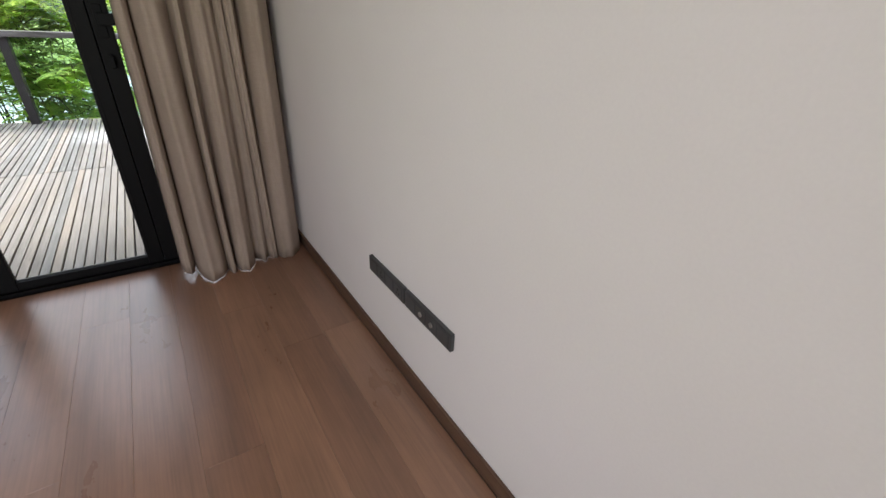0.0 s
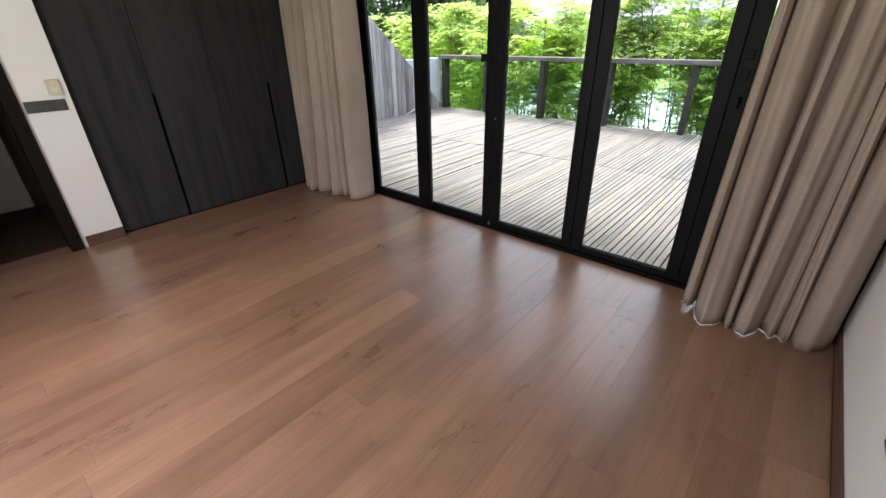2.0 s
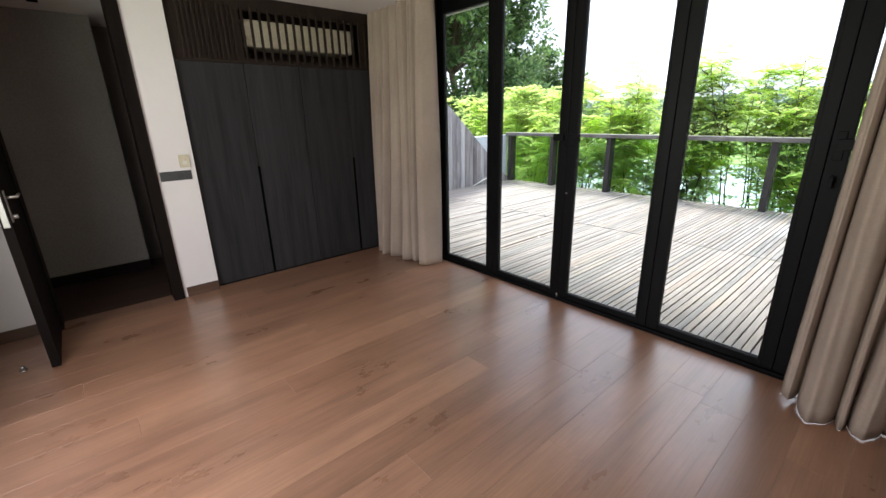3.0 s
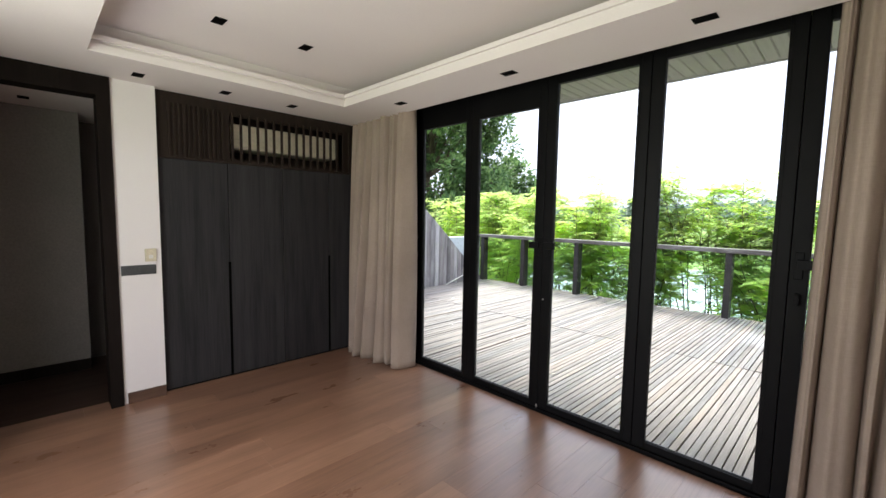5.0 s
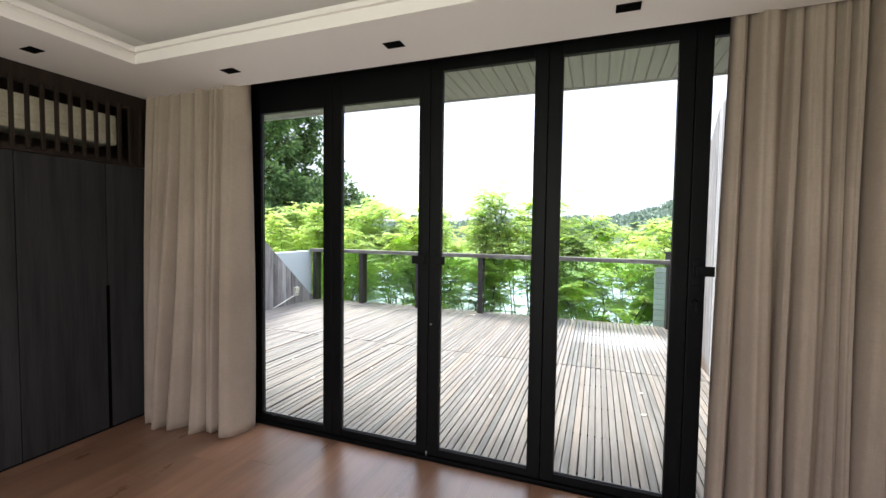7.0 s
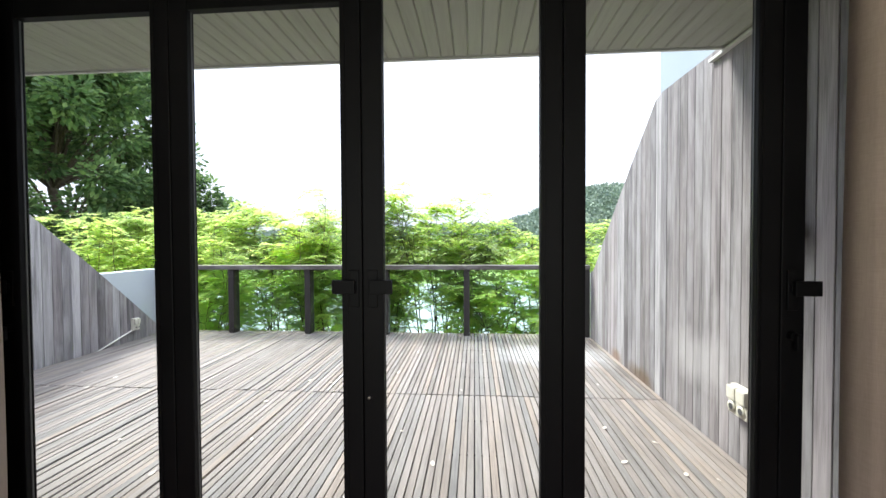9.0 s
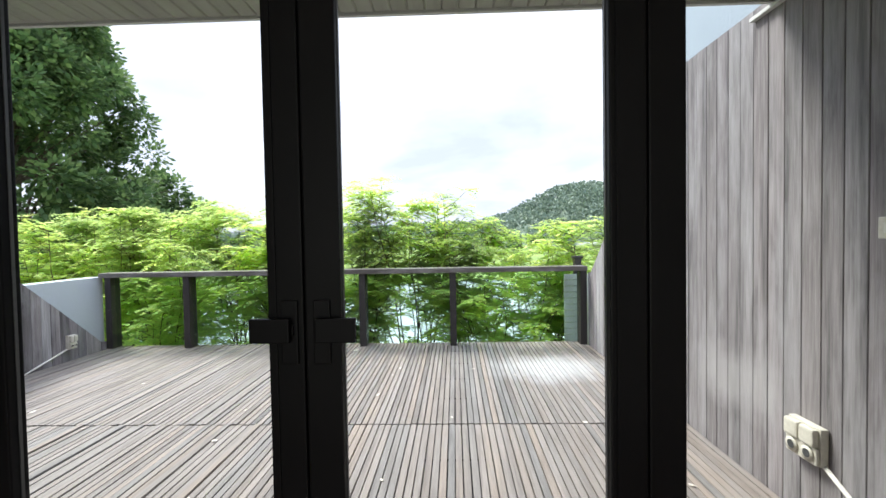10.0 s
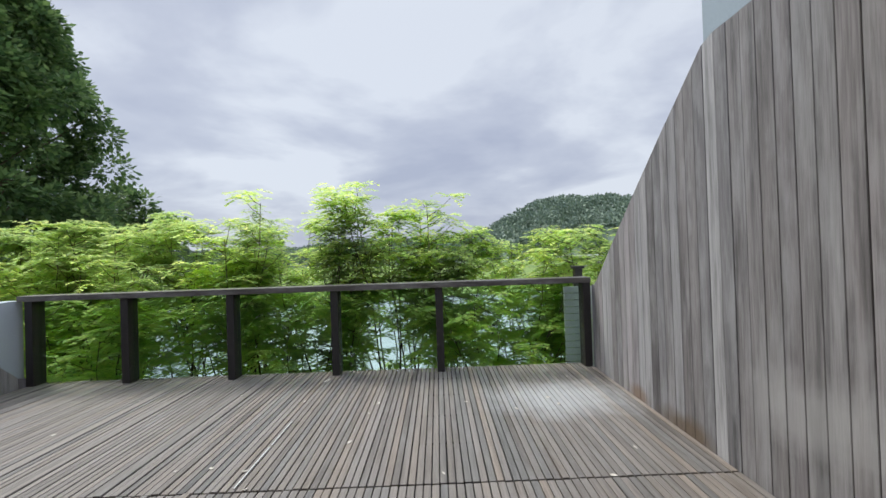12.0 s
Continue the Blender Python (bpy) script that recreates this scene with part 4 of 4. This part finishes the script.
def make_shrub(seed, height, spread, label, low, high):
    """Many thin stems from the ground, fanning out, each topped by feathery sprays."""
    rnd = random.Random(seed)
    e = root("garden_tree", (0, 0, GZ), label, "tree", "feathery garden trees")
    bm = bmesh.new()
    quads = []
    tips = []
    for s in range(13 if height < 5.8 else 9):
        a = rnd.uniform(0, 2 * math.pi)
        lean = rnd.uniform(0.1, 1.0) * spread
        h = height * (1.0 if s == 0 else rnd.uniform(low, high))
        pts = []
        for k in range(9):
            f = k / 8
            wob = 0.06 * math.sin(k * 1.9 + s)
            pts.append(Vector((math.cos(a) * lean * f ** 1.3 + wob, math.sin(a) * lean * f ** 1.3 - wob * 0.6, h * f)))
        tube(bm, pts, 0.022, 0.005, 5)
        for k in range(3, 9):
            for _ in range((0, 0, 0, 1, 0, 1, 2, 4, 5)[k]):
                p = pts[k].lerp(pts[k - 1], rnd.random())
                b_ang = rnd.uniform(0, 2 * math.pi)
                bl = rnd.uniform(0.25, 0.75) * (1.15 - 0.6 * k / 8)
                end = p + Vector((math.cos(b_ang) * bl, math.sin(b_ang) * bl, bl * rnd.uniform(0.3, 0.9)))
                mid = p.lerp(end, 0.5) + Vector((0, 0, -0.03))
                tube(bm, [p, mid, end], 0.007, 0.003, 4)
                for q in (mid, end, end):
                    for _ in range((1 if k < 5 else 2) if k < 7 else 4):
                        ang = rnd.uniform(0, 2 * math.pi)
                        frond(quads, q, Vector((math.cos(ang), math.sin(ang), rnd.uniform(0.1, 0.9))), rnd, rnd.uniform(0.18, 0.34), 6, 0.9, 0.088)
    part("stems", bm, M_bark, None).parent = e
    o = new("crown", mesh_from_quads("crown", quads, M_leaf))
    o.parent = e
    o.location = (0, 0, 0)
    return e


def make_tree(name, seed, height, radius, label, group, n_clumps, leaves_per, leaf_len, material, trunk_r, low=0.25, cone=False):
    rnd = random.Random(seed)
    e = root(name, (0, 0, GZ), label, "tree", group)
    bm = bmesh.new()
    tp = [Vector((0.02 * height * math.sin(k * 1.3), 0.02 * height * math.cos(k), height * 0.75 * k / 6)) for k in range(7)]
    tube(bm, tp, trunk_r, trunk_r * 0.3, 8)
    quads = []
    lobes = []
    for _ in range(max(9, n_clumps // 14)):
        lobes.append((rnd.random(), rnd.uniform(0, 2 * math.pi), rnd.uniform(0.55, 1.0)))
    for c in range(n_clumps):
        lf_, la, lr = lobes[c % len(lobes)]
        f = min(1.0, max(0.0, lf_ + rnd.gauss(0, 0.07)))
        hz = low + (1 - low) * f
        prof = math.sin(math.pi * min(1, (hz - low) / (1 - low) * 0.68 + 0.32)) ** 0.7
        if cone:
            prof = min(1.0, 1.32 - 1.15 * hz)
        a = la + rnd.gauss(0, 0.26) / max(0.3, lr)
        rr = radius * prof * min(1.12, max(0.1, lr + rnd.gauss(0, 0.18)))
        cp = Vector((math.cos(a) * rr, math.sin(a) * rr, height * hz))
        base = tp[min(6, int(hz * 6))]
        if c % 3 == 0:
            tube(bm, [base, base.lerp(cp, 0.5) + Vector((0, 0, 0.2)), cp], trunk_r * 0.25, trunk_r * 0.05, 5)
        cr = radius * rnd.uniform(0.07, 0.15) if cone else radius * rnd.uniform(0.09, 0.2)
        for _ in range(leaves_per):
            v = Vector((rnd.gauss(0, 1), rnd.gauss(0, 1), rnd.gauss(0, 0.7)))
            v = v.normalized() * cr * rnd.uniform(0.5, 1.05)
            d = (v.normalized() + Vector((rnd.uniform(-.6, .6), rnd.uniform(-.6, .6), rnd.uniform(-.6, .3)))).normalized()
            leaf_quads(quads, cp + v, d, Vector((rnd.uniform(-1, 1), rnd.uniform(-1, 1), 1)).normalized(), leaf_len * rnd.uniform(0.7, 1.3), leaf_len * 0.3)
    part("trunk", bm, M_bark, None).parent = e
    o = new("crown", mesh_from_quads("crown", quads, material))
    o.parent = e
    return e


SL = "slender feathery-leaved bright green garden tree beside the deck"
src = [make_shrub(21, 5.45, 1.35, SL, 0.78, 0.98), make_shrub(22, 6.0, 1.2, SL, 0.76, 0.92), make_shrub(23, 5.4, 1.3, SL, 0.76, 0.98)]
rnd = random.Random(31)
# place along the garden, distance, which of the three, height
spots = [(-7.1, 6.9, 0, 1.03), (-1.42, 6.3, 1, 0.98), (-6.2, 7.6, 2, 1.04), (-5.2, 6.2, 0, 0.97), (-4.35, 7.1, 2, 1.07), (-3.4, 6.3, 0, 0.94), (-2.5, 7.2, 2, 1.05),
         (-0.6, 6.5, 0, 0.93), (0.1, 6.5, 1, 1.0), (1.0, 7.0, 2, 1.09), (1.7, 6.6, 1, 0.96), (2.5, 6.3, 0, 0.92), (3.4, 7.0, 2, 1.0),
         (4.3, 6.5, 0, 0.93), (5.3, 7.4, 2, 1.0), (-1.9, 8.8, 0, 1.06), (-5.6, 9.0, 2, 1.1), (6.4, 7.4, 0, 1.0)]
first = {0: None, 1: None, 2: None}
for x, y, k, s in spots:
    turn = rnd.uniform(0, 360)
    if first[k] is None:
        first[k] = src[k]
        src[k].matrix_basis = pose(x, y, GZ, 0, 0, turn)
        src[k].scale = (s, s, s)
    else:
        src[k].scale, keep = (1, 1, 1), tuple(src[k].scale)
        o = copy_thing(src[k], pose(x, y, GZ, 0, 0, turn))
        o.scale, src[k].scale = (s, s, s), keep

bigt = make_tree("large_tree", 41, 21.0, 7.9, "large dark green broad-crowned tree beyond the deck", "", 620, 280, 0.34, M_leafd, 0.4, 0.06, True)
bigt.location = (-21.0, 20.0, GZ)

hut = root("club_hut", (42.0, 112.0, GZ), "small pale flat-roofed pavilion on the distant lawn", "pavilion")
box("roof", (36.0, 108.0, GZ + 2.6), (48.0, 116.0, GZ + 3.1), M_roof, hut, 0.1)
for _x in (36.8, 40.6, 44.4, 47.2):
    box("column", (_x, 108.6, GZ), (_x + 0.35, 108.95, GZ + 2.599), M_trim, hut)
box("wall", (37.5, 112.0, GZ), (46.5, 115.0, GZ + 2.599), M_ext, hut)

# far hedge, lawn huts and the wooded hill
far_src = [make_tree("far_tree", 60 + k, 9.0, 4.2, "distant rounded green tree at the lawn's edge", "distant trees", 26, 90, 0.75, M_hill_haze, 0.25, 0.15) for k in range(3)]
rnd = random.Random(77)
for i in range(46):
    x, y = -140 + i * 6.0 + rnd.uniform(-2, 2), rnd.uniform(118, 140)
    s = rnd.uniform(0.6, 1.1)
    if i < 3:
        far_src[i].location = (x, y, GZ)
    else:
        o = copy_thing(far_src[i % 3], pose(x, y, GZ, 0, 0, rnd.uniform(0, 360)))
        o.scale = (s, s, s)


def hill_height(x, y):
    h = 27 * math.exp(-((x - 100) / 50) ** 2) + 8 * math.exp(-((x - 66) / 34) ** 2) + 24 * math.exp(-((x - 165) / 50) ** 2) + 5 * math.exp(-((x + 20) / 60) ** 2) + 3
    f = max(0.0, min(1.0, (y - 190) / 130))
    return h * math.sin(f * math.pi / 2)


bm = bmesh.new()
grid = []
for j in range(16):
    grid.append([bm.verts.new((x_, 185 + j * 16, GZ - 0.5 + hill_height(x_, 185 + j * 16))) for x_ in range(-420, 520, 16)])
for A, B in zip(grid, grid[1:]):
    for k in range(len(A) - 1):
        bm.faces.new((A[k], A[k + 1], B[k + 1], B[k]))
tagged(part("backdrop_hill", bm, M_hill_haze, None, "low wooded hill with haze in its leaf colour", True), kind="structure")
rnd = random.Random(99)
quads = []
for _ in range(1500):
    x, y = rnd.uniform(-260, 300), rnd.uniform(195, 330)
    z = GZ + hill_height(x, y)
    r = rnd.uniform(3.0, 6.0)
    for _k in range(70):
        v = Vector((rnd.gauss(0, 1), rnd.gauss(0, 1), abs(rnd.gauss(0, 1)))).normalized() * r * rnd.uniform(0.8, 1.05)
        leaf_quads(quads, Vector((x, y, z + r * 0.4)) + v, (v + Vector((rnd.uniform(-2, 2), rnd.uniform(-2, 2), rnd.uniform(-2, 2)))).normalized(), v.normalized(), 1.9, 0.7)
o = new("hill_woods", mesh_from_quads("hill_woods", quads, M_hill_haze))
tagged(o, "dense woods covering the low hill", "woods", kind="stuff")
